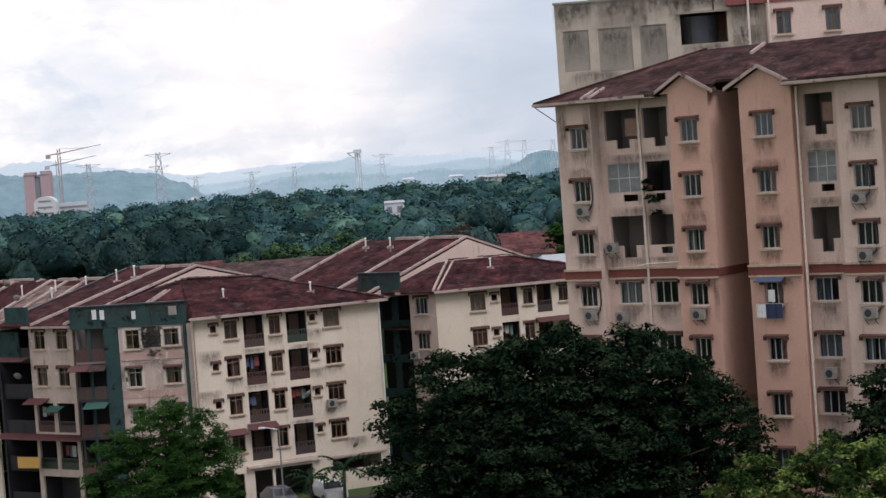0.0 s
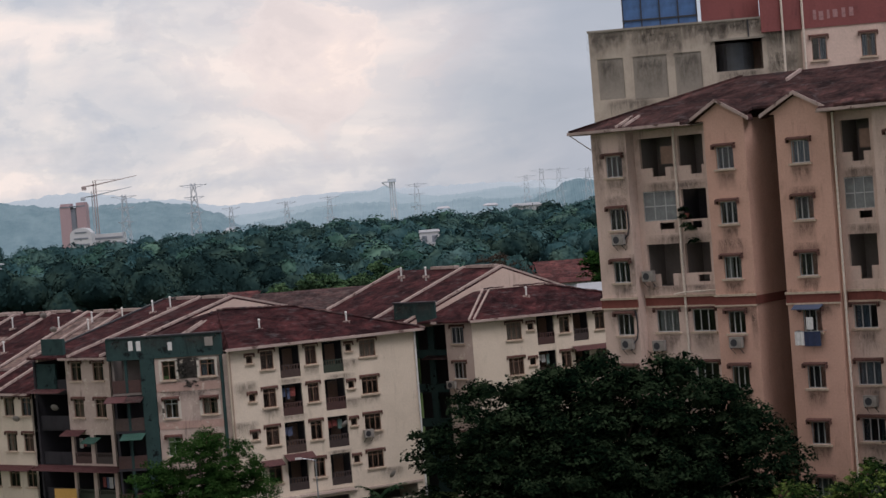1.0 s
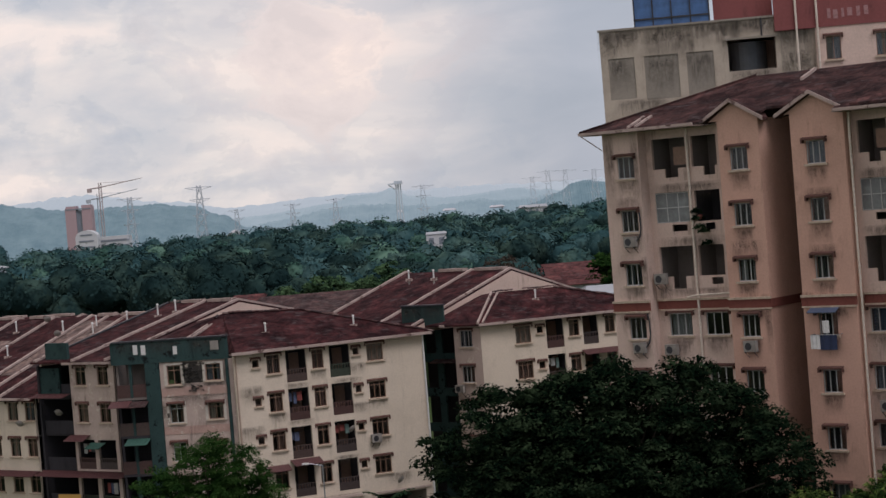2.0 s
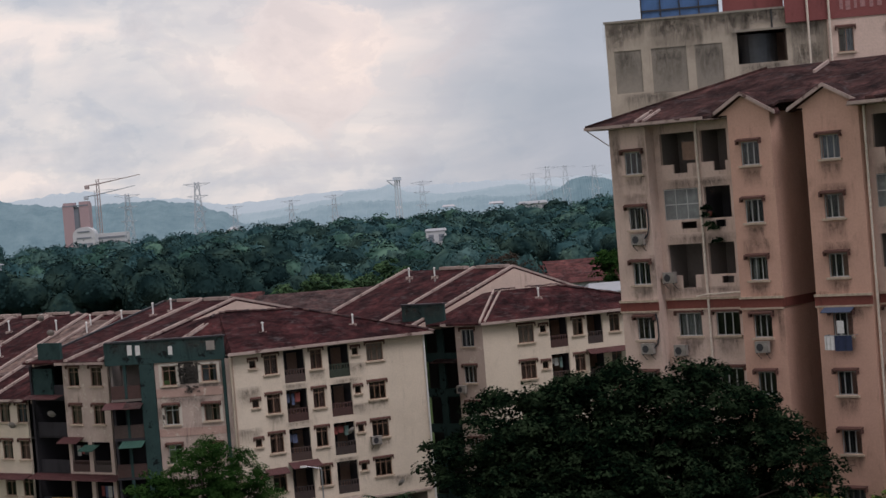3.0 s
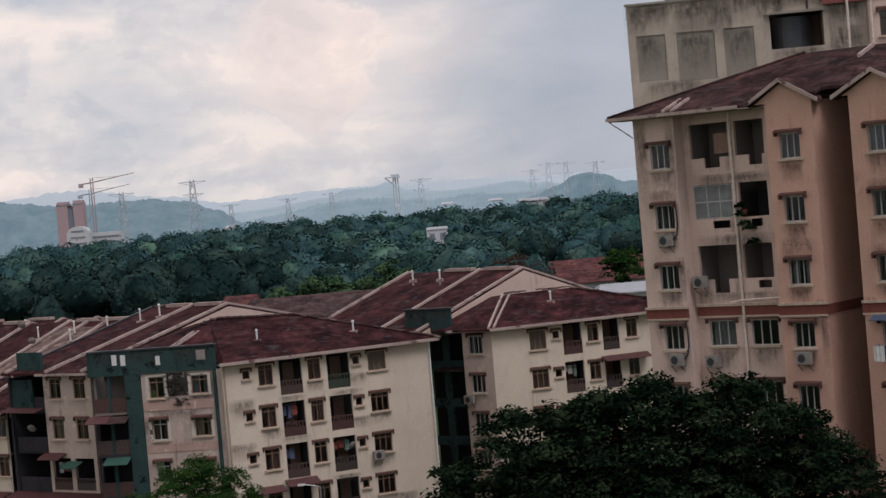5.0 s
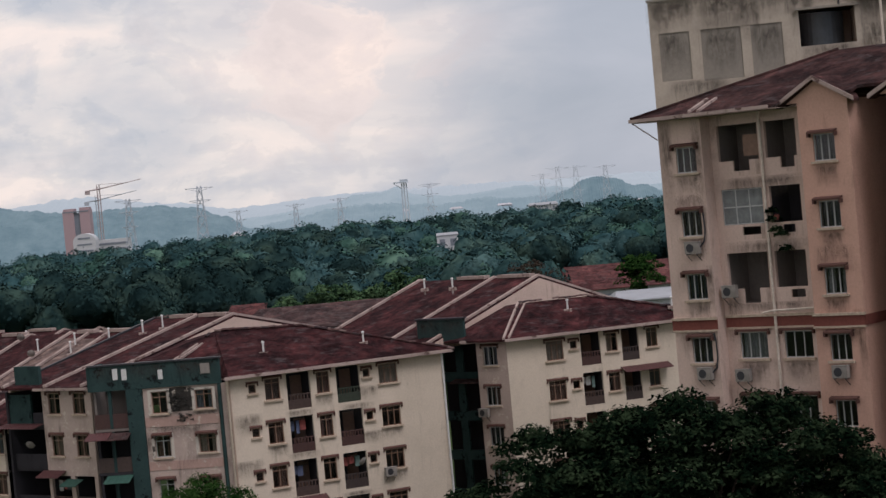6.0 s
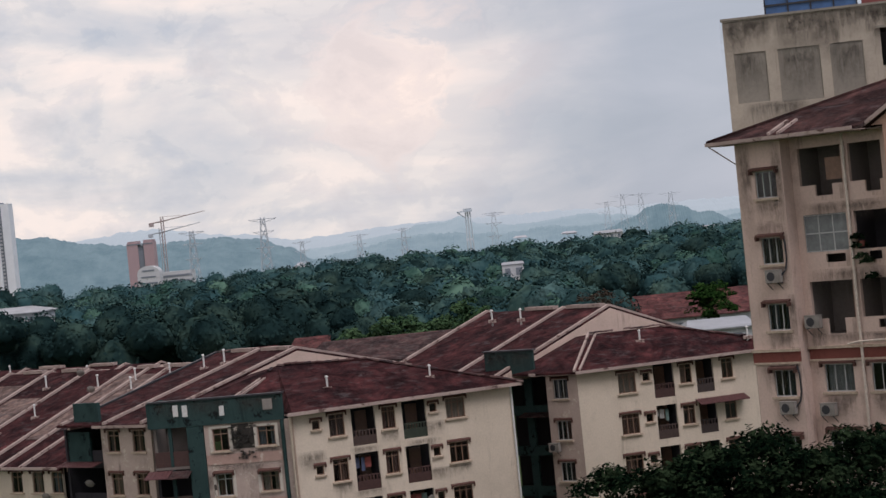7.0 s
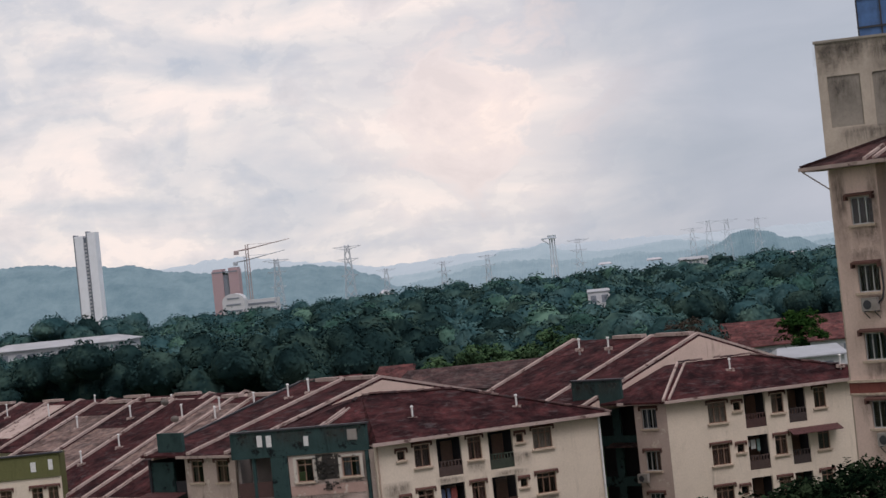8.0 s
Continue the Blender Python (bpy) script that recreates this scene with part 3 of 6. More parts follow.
def roof_vent(x, y, z, h=0.9):
    t = thing("roof_vent_pipe", pose(x, y, z), "pale capped vent pipe standing on the tiled roof", "vent pipe", "vent pipes on the roofs")
    part("pipe", cached(("vp", h), lambda: Shape().rod((0, 0, -0.35), (0, 0, h), 0.062, n=8).data("pipe", M_WHITE)), t)
    part("cap", cached(("vc", h), lambda: Shape().rod((0, 0, h), (0, 0, h + 0.10), 0.12, 0.06, 8).data("cap", M_WHITE)), t)
    part("flashing", cached("vf", lambda: Shape().box(-0.28, 0.28, -0.2, 0.2, -0.12, 0.10).data("flashing", M_CAP)), t)
    return t


def awning(parent, m, x0, x1, z, out, mat, drop=0.35):
    s = Shape().slab([(x0, -out, z - drop), (x1, -out, z - drop), (x1, -0.003, z), (x0, -0.003, z)], 0.04)
    n = int((x1 - x0) / 0.22)
    for i in range(n + 1):
        x = x0 + (x1 - x0) * i / n
        s.beam((x, -out, z - drop), (x, -0.003, z), 0.035, 0.03)
    return part("awning", s.data("awning", mat), parent, m)


def roof(parent, pts, mat=M_TILE, thick=0.14, name="roof", label=""):
    base = PLACE[parent].inverted()
    return part(name, Shape().slab([tuple(base @ Vector(p)) for p in pts], thick).data(name, mat), parent, None, label)


def capping(parent, p0, p1, w=0.21, h=0.18, mat=M_CAP, name="parapet_capping"):
    base = PLACE[parent].inverted()
    return part(name, Shape().beam(base @ Vector(p0), base @ Vector(p1), w, h).data(name, mat), parent)


# ------------------------------------------------------------------ ground and distance
def smooth(a, b, x):
    t = min(max((x - a) / (b - a), 0), 1)
    return t * t * (3 - 2 * t)


def terrain(x, y):
    return 6.5 * smooth(168, 235, y) + 4.0 * smooth(240, 560, y) - 4.0 * smooth(560, 620, y)


def make_ground():
    xs = sorted({*[-1600 + 200 * i for i in range(17)], *[-250 + 25 * i for i in range(21)]})
    ys = sorted({*[-300 + 100 * i for i in range(4)], *[20 * i for i in range(41)], *[900 + 300 * i for i in range(9)]})
    v = [(x, y, terrain(x, y)) for y in ys for x in xs]
    n = len(xs)
    f = [(j * n + i, j * n + i + 1, (j + 1) * n + i + 1, (j + 1) * n + i) for j in range(len(ys) - 1) for i in range(n - 1)]
    s = Shape()
    s.v, s.f = v, f
    solo("ground", s.data("ground", M_GRASS), Matrix(), "rough green grass and earth around the flats", "ground", kind="structure")
    r = Shape().box(-60, 40, -5, 5, -0.2, 0.03)
    solo("road", r.data("road", M_ASPHALT), pose(-12, 130.5, 0, 0, 0, 14), "grey asphalt car park road before the flats", "road", kind="structure")


def ridge_strip(name, mat, pts, depth, label, seed, rough=0.7):
    """A far range of hills: a rounded front slope under a wooded, uneven crest."""
    rnd = random.Random(seed)
    s = Shape()
    xs = [pts[0][0] + (pts[-1][0] - pts[0][0]) * i / 260 for i in range(261)]
    y = pts[0][1]
    crest = []
    for x in xs:
        for (x0, _, z0), (x1, _, z1) in zip(pts, pts[1:]):
            if x0 <= x <= x1:
                t = (x - x0) / (x1 - x0)
                z = z0 + (z1 - z0) * t * t * (3 - 2 * t)
        crest.append((x, z + rnd.uniform(-0.5, 0.5) * rough + rough * noise.noise((x * 0.15, seed, 0))))
    steps = [(0, 0.0), (0.3, 0.45), (0.6, 0.78), (0.85, 0.95), (1.0, 1.0), (1.5, 0.5), (2.0, 0.0)]
    for k, h in steps:
        s.v += [(x, y - depth * (1 - k), 4 + (z - 4) * h + rough * noise.noise((x * 0.08, k * 9, seed)) * (0 < h < 1)) for x, z in crest]
    n = len(xs)
    s.f = [(j * n + i, j * n + i + 1, (j + 1) * n + i + 1, (j + 1) * n + i) for j in range(len(steps) - 1) for i in range(n - 1)]
    me = s.data(name, mat)
    solo(name, me, Matrix(), label, "hills", kind="structure")


make_ground()
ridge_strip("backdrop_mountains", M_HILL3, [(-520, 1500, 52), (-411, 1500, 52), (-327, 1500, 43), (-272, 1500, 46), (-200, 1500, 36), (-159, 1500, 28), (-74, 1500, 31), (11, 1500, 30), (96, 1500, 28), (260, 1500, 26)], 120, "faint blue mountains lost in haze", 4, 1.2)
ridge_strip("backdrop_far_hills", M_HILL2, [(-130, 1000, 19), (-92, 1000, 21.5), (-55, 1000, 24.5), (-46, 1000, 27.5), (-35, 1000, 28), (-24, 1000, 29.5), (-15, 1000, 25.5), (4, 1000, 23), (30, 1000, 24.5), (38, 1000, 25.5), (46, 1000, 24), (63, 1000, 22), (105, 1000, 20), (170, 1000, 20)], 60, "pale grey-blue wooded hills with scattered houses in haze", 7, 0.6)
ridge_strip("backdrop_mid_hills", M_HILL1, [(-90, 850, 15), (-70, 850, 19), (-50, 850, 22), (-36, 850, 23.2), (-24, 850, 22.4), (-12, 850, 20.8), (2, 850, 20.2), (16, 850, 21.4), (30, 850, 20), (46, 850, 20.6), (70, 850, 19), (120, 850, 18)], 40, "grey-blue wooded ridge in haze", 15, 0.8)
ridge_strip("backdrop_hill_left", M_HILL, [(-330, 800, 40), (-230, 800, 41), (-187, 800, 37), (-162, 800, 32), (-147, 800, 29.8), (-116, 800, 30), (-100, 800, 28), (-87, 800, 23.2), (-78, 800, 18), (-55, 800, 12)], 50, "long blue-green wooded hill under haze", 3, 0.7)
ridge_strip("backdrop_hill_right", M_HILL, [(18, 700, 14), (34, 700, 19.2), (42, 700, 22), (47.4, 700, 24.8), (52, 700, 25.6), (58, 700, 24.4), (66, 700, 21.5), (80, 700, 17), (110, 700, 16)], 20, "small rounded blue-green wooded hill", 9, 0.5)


# ------------------------------------------------------------------ the cream block of flats and its long wing
def along(o, yaw, u, v, z):
    c, s = math.cos(radians(yaw)), math.sin(radians(yaw))
    return (o[0] + u * c - v * s, o[1] + u * s + v * c, z)


STOREY = 2.77


def storeys(holes, n, step):
    return [(a, b, c - step * i, d - step * i) for i in range(n) for a, b, c, d in holes]


def flats_front(block, m, length, cols, z_top, wall_mat=M_CREAM, n=4, step=STOREY, shop=(), skip=()):
    """A flat front: cols are (kind, x0, x1, z0, z1) on the top storey, repeated downwards."""
    holes = storeys([c[1:] for c in cols], n, step) + list(shop)
    wall(block, m, 0, length, 0, z_top, wall_mat, holes)
    for i in range(n):
        for k, x0, x1, z0, z1 in cols:
            z0, z1 = z0 - step * i, z1 - step * i
            if k == "w":
                window(block, m, (x0 + x1) / 2, z0, x1 - x0, z1 - z0, M_FRAME_BR, 3 if x1 - x0 > 1.15 else 2, 0.78, hood=0.10)
            elif k == "s":
                window(block, m, (x0 + x1) / 2, z0, x1 - x0, z1 - z0, M_FRAME_BR, 1, 0, hood=0.10, bare=1.0)
            elif k == "b":
                recess(block, m, x0, x1, z0, z1)


def floors(block, o, yaw, x0, x1, y0, y1, zs):
    for z in zs:
        part("floor_slab", Shape().box(x0, x1, y0, y1, z - 0.15, z).data("floor_slab", M_INNER), block, pose(o[0], o[1], 0, 0, 0, yaw))


OC, YC = (-15.04, 136.0), 25.4
OL, YL = (-24.4, 140.6), -37.0
OP, YP = (-21.3, 137.6), -11.0
block_a = thing("apartment_block", pose(OC[0], OC[1], 0), "cream block of flats with dark red roof and teal bay", "apartment block", "low flats")
mC, mL, mP = pose(*OC, 0, 0, 0, YC), pose(*OL, 0, 0, 0, YL), pose(*OP, 0, 0, 0, YP)
COLS_C = [("s", 1.38, 1.88, 12.76, 13.32), ("w", 2.47, 3.48, 12.2, 13.55), ("b", 3.94, 5.52, 11.42, 13.72), ("w", 5.95, 6.85, 12.2, 13.58),
          ("b", 7.32, 8.93, 11.42, 13.72), ("s", 9.18, 9.66, 12.86, 13.4), ("w", 10.28, 11.58, 12.3, 13.55)]
SHOP_C = [(1.0, 3.2, 0.0, 2.3), (4.0, 5.4, 0.0, 2.35), (5.6, 8.6, 0.0, 2.35), (10.2, 14.2, 1.5, 2.4)]
flats_front(block_a, mC, 14.9, COLS_C, 13.95, shop=SHOP_C)
wall(block_a, mC @ pose(14.7, 0.2, 0, 0, 0, 90), 0, 11.8, 0, 13.95, M_CREAM)
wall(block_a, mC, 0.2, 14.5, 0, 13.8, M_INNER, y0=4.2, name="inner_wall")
floors(block_a, OC, YC, 0.2, 14.7, 1.75, 4.2, [2.75 + STOREY * i for i in range(5)])
part("shop_ledge", Shape().box(3.4, 9.2, -0.35, -0.003, 2.62, 2.80).box(9.8, 14.6, -0.12, -0.003, 2.52, 2.66).data("shop_ledge", M_PINK), block_a, mC)
for sx, sz, sw, sh in ((9.4, 12.3, 1.6, 1.0), (8.6, 11.3, 2.6, 0.8), (9.5, 9.4, 1.6, 0.9), (1.2, 11.5, 2.0, 1.6), (1.0, 8.6, 2.2, 1.2), (4.7, 8.7, 2.4, 0.6), (4.7, 11.35, 2.2, 0.6), (8.1, 5.7, 2.4, 0.7), (12.2, 3.9, 2.2, 1.0), (6.4, 12.0, 1.3, 0.7), (10.9, 9.4, 1.7, 0.8), (3.0, 9.3, 1.5, 0.8), (10.9, 6.6, 1.8, 0.8), (7.4, 2.9, 5.4, 0.5)):
    stain(block_a, mC, sx, sz, sw, sh)
for sx, sz, sw, sh in ((3.2, 13.6, 2.2, 2.6), (1.8, 12.0, 1.6, 1.2), (4.7, 12.1, 1.8, 1.2), (3.0, 11.2, 4.4, 0.9), (5.6, 13.6, 0.8, 4.0), (1.1, 10.8, 0.9, 2.0)):
    stain(block_a, mP, sx, sz, sw, sh)
for sx, sw in ((-1.4, 2.2), (1.2, 3.0), (4.4, 3.0)):
    stain(block_a, mP, sx, 15.2, sw, 1.2, -0.12)
part("downpipe", Shape().rod((14.82, -0.07, 0), (14.82, -0.07, 13.8), 0.075, n=8).data("downpipe", M_WHITE), block_a, mC)
part("downpipe", Shape().rod((0.12, -0.07, 0), (0.12, -0.07, 13.8), 0.06, n=8).data("downpipe", M_SOOT), block_a, mC)
awning(block_a, mC, 3.7, 5.9, 5.85, 0.9, M_AWN_R)
awning(block_a, mC, 1.9, 3.5, 5.6, 0.7, M_AWN_R)
part("eave_board", Shape().box(-0.3, 15.4, -0.62, -0.50, 13.82, 14.02).box(-0.3, 15.4, -0.50, -0.004, 13.86, 13.92).data("eave_board", M_CAP), block_a, mC)

# the pinkish end bay with its teal parapet, pillar and balconies
PINK_HOLES = [(1.32, 2.32, 11.98, 13.35), (4.2, 5.3, 12.12, 13.3)]
wall(block_a, mP, 0.78, 6.3, 0, 13.62, M_PINK, storeys(PINK_HOLES, 4, STOREY), label="pinkish plaster wall, stained and flaking")
for i in range(4):
    for x0, x1, z0, z1 in PINK_HOLES:
        window(block_a, mP, (x0 + x1) / 2, z0 - STOREY * i, x1 - x0, z1 - z0, M_FRAME_BR if i == 0 or x0 > 3 else M_FRAME, 2, 0.75, hood=0.0 if i == 0 else 0.3)
        if i < 2:
            part("window_surround", wall_shape(x0 - 0.22, x1 + 0.22, z0 - STOREY * i - 0.1, z1 - STOREY * i + 0.16, 0.035, [(x0 - 0.05, x1 + 0.05, z0 - STOREY * i - 0.004, z1 - STOREY * i + 0.03)], -0.038).data("window_surround", M_TRIM), block_a, mP, "flaking pale window surround")
part("plaster_band", Shape().box(0.8, 5.7, -0.03, -0.003, 11.15, 11.75).data("plaster_band", M_BANDP), block_a, mP)
part("plaster_band", Shape().box(0.8, 5.7, -0.03, -0.003, 8.4, 8.95).data("plaster_band", M_BANDP), block_a, mP)
part("damp_patch", Shape().box(2.55, 3.98, -0.02, -0.003, 12.05, 13.55).data("damp_patch", M_DAMP), block_a, mP, "black damp patch where the plaster has fallen")
wall(block_a, mP, -2.64, 5.98, 13.62, 15.2, M_TEAL, thick=0.25, y0=-0.12, name="parapet", label="dark teal parapet streaked with black damp")
part("parapet_coping", Shape().box(-2.72, 6.05, -0.20, 0.20, 15.2, 15.30).data("parapet_coping", M_DARK), block_a, mP)
wall(block_a, mP @ pose(-2.64, -0.12, 0, 0, 0, 90), 0.1, 2.6, 13.62, 15.2, M_TEAL, name="parapet")
part("pillar", Shape().box(-0.3, 0.76, -0.12, 0.5, 0, 13.6).data("pillar", M_TEAL), block_a, mP, "dark teal painted pillar")
part("corner_pipe", Shape().rod((5.82, -0.02, 0), (5.82, -0.02, 13.6), 0.13, n=8).data("corner_pipe", M_TEAL), block_a, mP)
for i in range(4):
    zf = 11.2 - STOREY * i
    bay = part("balcony", Shape().box(-2.6, -0.32, 0.0, 2.1, zf - 0.16, zf).box(-2.6, -0.32, 2.1, 2.25, zf, zf + 2.6).box(-2.62, -2.45, 0.3, 2.1, zf, zf + 2.6).data("balcony", M_LOGGIA_T if i == 0 else M_LOGGIA), block_a, mP)
    part("balustrade", Shape().box(-2.56, -1.55, 0.02, 0.08, zf + 0.02, zf + 0.95).box(-1.35, -0.34, 0.02, 0.08, zf + 0.02, zf + 0.95).data("balustrade", M_RAIL), bay)
    bay.matrix_basis = PLACE[block_a].inverted() @ mP
    PLACE[bay] = mP
    for ch in bay.children:
        ch.matrix_basis = Matrix()
    part("post", Shape().box(-1.55, -1.35, 0.0, 0.14, zf, zf + 2.6).data("post", M_TEAL), bay, mP)
awning(block_a, mP, -3.0, -1.5, 11.0, 1.0, M_AWN_R)
awning(block_a, mP, -1.6, -0.2, 10.95, 0.9, M_SHEET)
awning(block_a, mP, -2.0, -0.3, 8.25, 1.0, M_AWN_G)

# signs, plates and hatch on the parapet
for x0, x1, z0, z1 in ((-1.05, -0.72, 14.3, 15.0), (-0.45, -0.12, 14.25, 14.95)):
    solo("block_number_sign", Shape().box(x0, x1, -0.16, -0.125, z0, z1).data("block_number_sign", M_WHITE), mP, "pale painted number bar on the teal parapet", "sign")
solo("parapet_vent", Shape().box(1.95, 2.25, -0.16, -0.125, 14.15, 14.75).data("parapet_vent", M_WHITE), mP, "small white vent plate on the teal parapet", "vent plate")
solo("parapet_hatch", Shape().box(4.75, 5.35, -0.17, -0.125, 14.3, 14.95).box(4.8, 5.3, -0.19, -0.17, 14.35, 14.9).data("parapet_hatch", M_AC), mP, "pale square hatch in the teal parapet", "hatch")

# the long wing that runs back beside it
LW_HOLES = [(-4.12, -3.0, 12.02, 13.4), (-1.75, -0.62, 12.02, 13.4)]
LW_BAL = [(-4.4, -2.6, 5.75, 7.95), (-2.2, -0.35, 5.75, 7.95), (-4.4, -2.6, 2.95, 5.1), (-2.2, -0.35, 2.95, 5.1), (-4.3, -0.4, 0.1, 2.4)]
wall(block_a, mL, -4.7, 0.0, 0, 13.8, M_PINK, storeys(LW_HOLES, 2, STOREY) + LW_BAL)
for x0, x1, z0, z1 in LW_BAL:
    recess(block_a, mL, x0, x1, z0, z1, 1.6, panel=0.85 if z0 > 1 else 0)
floors(block_a, OL, YL, -4.6, -0.2, 1.85, 3.4, [2.75 + STOREY * i for i in range(4)])
floors(block_a, OL, YL, -4.6, -0.2, 0.2, 1.8, [8.29, 11.06])
floors(block_a, OL, YL, -30.0, -9.0, 0.2, 3.4, [2.6, 5.4, 8.2])
floors(block_a, OP, YP, 0.8, 6.2, 0.2, 3.0, [2.75 + STOREY * i for i in range(4)])
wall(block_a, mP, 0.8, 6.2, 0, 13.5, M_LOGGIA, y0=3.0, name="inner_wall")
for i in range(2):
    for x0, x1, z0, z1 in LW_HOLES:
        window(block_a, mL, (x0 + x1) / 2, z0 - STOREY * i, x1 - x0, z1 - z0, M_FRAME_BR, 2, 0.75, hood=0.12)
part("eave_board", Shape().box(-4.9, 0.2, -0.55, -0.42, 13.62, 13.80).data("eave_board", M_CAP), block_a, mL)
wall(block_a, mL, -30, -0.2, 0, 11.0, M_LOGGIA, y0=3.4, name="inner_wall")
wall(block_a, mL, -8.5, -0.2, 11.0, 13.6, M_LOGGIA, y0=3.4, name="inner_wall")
# stair bay walls take the near-black lining so the recess looks unlit
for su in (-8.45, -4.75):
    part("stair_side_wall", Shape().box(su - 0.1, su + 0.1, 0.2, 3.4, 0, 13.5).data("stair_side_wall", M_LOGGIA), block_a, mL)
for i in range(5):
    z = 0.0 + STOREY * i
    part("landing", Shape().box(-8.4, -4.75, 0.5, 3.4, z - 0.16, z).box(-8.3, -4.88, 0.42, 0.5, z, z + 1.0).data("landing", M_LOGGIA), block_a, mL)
wall(block_a, mL, -7.3, -4.9, 13.7, 15.2, M_TEAL, thick=0.25, y0=0.1, name="parapet")
wall(block_a, mL, -8.4, -6.2, 11.3, 13.3, M_TEAL, thick=0.2, y0=0.3, name="stair_screen")
awning(block_a, mL, -8.4, -4.8, 11.4, 0.9, M_AWN_R, 0.2)
awning(block_a, mL, -8.4, 1.0, 5.6, 1.0, M_AWN_R, 0.3)
awning(block_a, mL, -2.9, -1.4, 7.75, 0.8, M_AWN_G)
awning(block_a, mL, -5.1, -3.0, 8.3, 0.8, M_AWN_R)

# roofs of the block: front hip, long gabled wing
def LA(u, v, z):
    return along(OL, YL, u, v, z)


def CA(u, v, z):
    return along(OC, YC, u, v, z)


RA, RB = (-16.4, 143.6, 16.45), (-10.6, 143.4, 16.3)
EL, ER, EB = CA(0.0, -0.6, 13.98), CA(15.5, -0.6, 13.98), CA(15.5, 12.5, 13.98)
PLX, PRX = (-21.2, 138.6, 13.98), (-15.5, 137.3, 13.98)
roof(block_a, [EL, ER, RB, RA], M_TILE)
roof(block_a, [ER, EB, RB], M_TILE)
roof(block_a, [PLX, PRX, RA], M_TILE)
roof(block_a, [PRX, EL, RA], M_TILE)
roof(block_a, [RA, RB, EB, LA(-0.1, 14.0, 15.4)], M_TILE)
capping(block_a, RA, RB, 0.2, 0.1, M_TILE, name="ridge_tiles")
capping(block_a, RB, ER, 0.2, 0.1, M_TILE, name="hip_tiles")


def gable_roof(block, P, u0, u1, eave, ridge, half, walls, caps=(), over=0.5, mat=M_TILE, gable=M_BUFF):
    """A pitched roof along u with party walls that ride over it."""
    dz = (ridge - eave) / half
    roof(block, [P(u0, -over, eave - over * dz), P(u1, -over, eave - over * dz), P(u1, half, ridge), P(u0, half, ridge)], mat)
    roof(block, [P(u0, half, ridge), P(u1, half, ridge), P(u1, 2 * half + over, eave - over * dz), P(u0, 2 * half + over, eave - over * dz)], mat)
    base = PLACE[block].inverted()
    for u in (u0 + 0.15, u1 - 0.15):
        s = Shape()
        pts = [P(u, 0.3, eave - 0.5), P(u, 0.3, eave - 0.06), P(u, half, ridge - 0.15), P(u, 2 * half - 0.3, eave - 0.06), P(u, 2 * half - 0.3, eave - 0.5)]
        c = [base @ Vector(p) for p in pts]
        d = (base @ Vector(P(u + 0.2, 0, 0))) - (base @ Vector(P(u, 0, 0)))
        s.face(*c).face(*[q + d for q in reversed(c)])
        for i in range(5):
            s.face(c[i], c[(i + 1) % 5], c[(i + 1) % 5] + d, c[i] + d)
        part("gable_wall", s.data("gable_wall", gable), block)
    for u in walls:
        capping(block, P(u, -over, eave - over * dz + 0.005), P(u, half, ridge + 0.005), 0.24, 0.17)
        capping(block, P(u, half, ridge + 0.005), P(u, 2 * half + over, eave - over * dz + 0.005), 0.24, 0.17)
    for ua, ub in caps:
        capping(block, P(ua, half, ridge - 0.02), P(ub, half, ridge - 0.02), 0.6, 0.24, name="ridge_capping")


gable_roof(block_a, LA, -8.4, -0.1, 13.95, 17.0, 14.2, (-3.8, -0.25), ((-6.2, -4.0), (-3.3, -0.7)))
capping(block_a, LA(-7.9, 1.0, 14.17), LA(-7.9, 14.2, 17.01), 0.2, 0.12, M_DARK, name="verge_flashing")
capping(block_a, LA(-7.9, -0.5, 13.85), LA(-7.9, 1.0, 14.17), 0.24, 0.16)
roof(block_a, [LA(-0.1, -0.2, 13.9), PLX, RA], M_TILE)
roof(block_a, [LA(-0.1, -0.2, 13.9), RA, LA(-0.1, 9.0, 15.75)], M_TILE)
for hu in (0.0, 0.32):
    capping(block_a, (-19.6 + hu, 138.9, 14.5), (-17.4 + hu, 142.2, 15.75), 0.13, 0.13, name="hip_tiles")

block_b = thing("apartment_block", pose(-36, 150, 0), "lower terrace of flats with red roofs and pale party walls", "apartment block", "low flats")
B_HOLES = [(u + a, u + b, 9.35, 10.75) for u in (-14.6, -26.6) for a, b in ((0.4, 1.55), (2.6, 3.75), (4.56, 5.68))]
wall(block_b, mL, -31, -8.9, 0, 11.15, M_CREAM, storeys(B_HOLES, 3, STOREY) + [(-20.6, -17.4, 0.2, 11.0)])
for i in range(3):
    for x0, x1, z0, z1 in B_HOLES:
        window(block_b, mL, (x0 + x1) / 2, z0 - STOREY * i, x1 - x0, z1 - z0, M_FRAME_BR, 2, 0.75, hood=0.12)
    part("landing", Shape().box(-20.6, -17.4, 0.5, 3.3, 8.3 - STOREY * i, 8.46 - STOREY * i).data("landing", M_SOOT), block_b, mL)
part("eave_board", Shape().box(-31, -8.8, -0.55, -0.42, 10.95, 11.13).data("eave_board", M_CAP), block_b, mL)
gable_roof(block_b, LA, -31.0, -8.6, 11.2, 16.2, 14.2, (-30.9, -26.2, -21.6, -17.0, -14.8, -12.6), ((-29, -26.8), (-24.5, -22), (-16, -14.2), (-13.2, -10.2)))
awning(block_b, mL, -17, -8.9, 5.5, 0.9, M_AWN_R, 0.3)

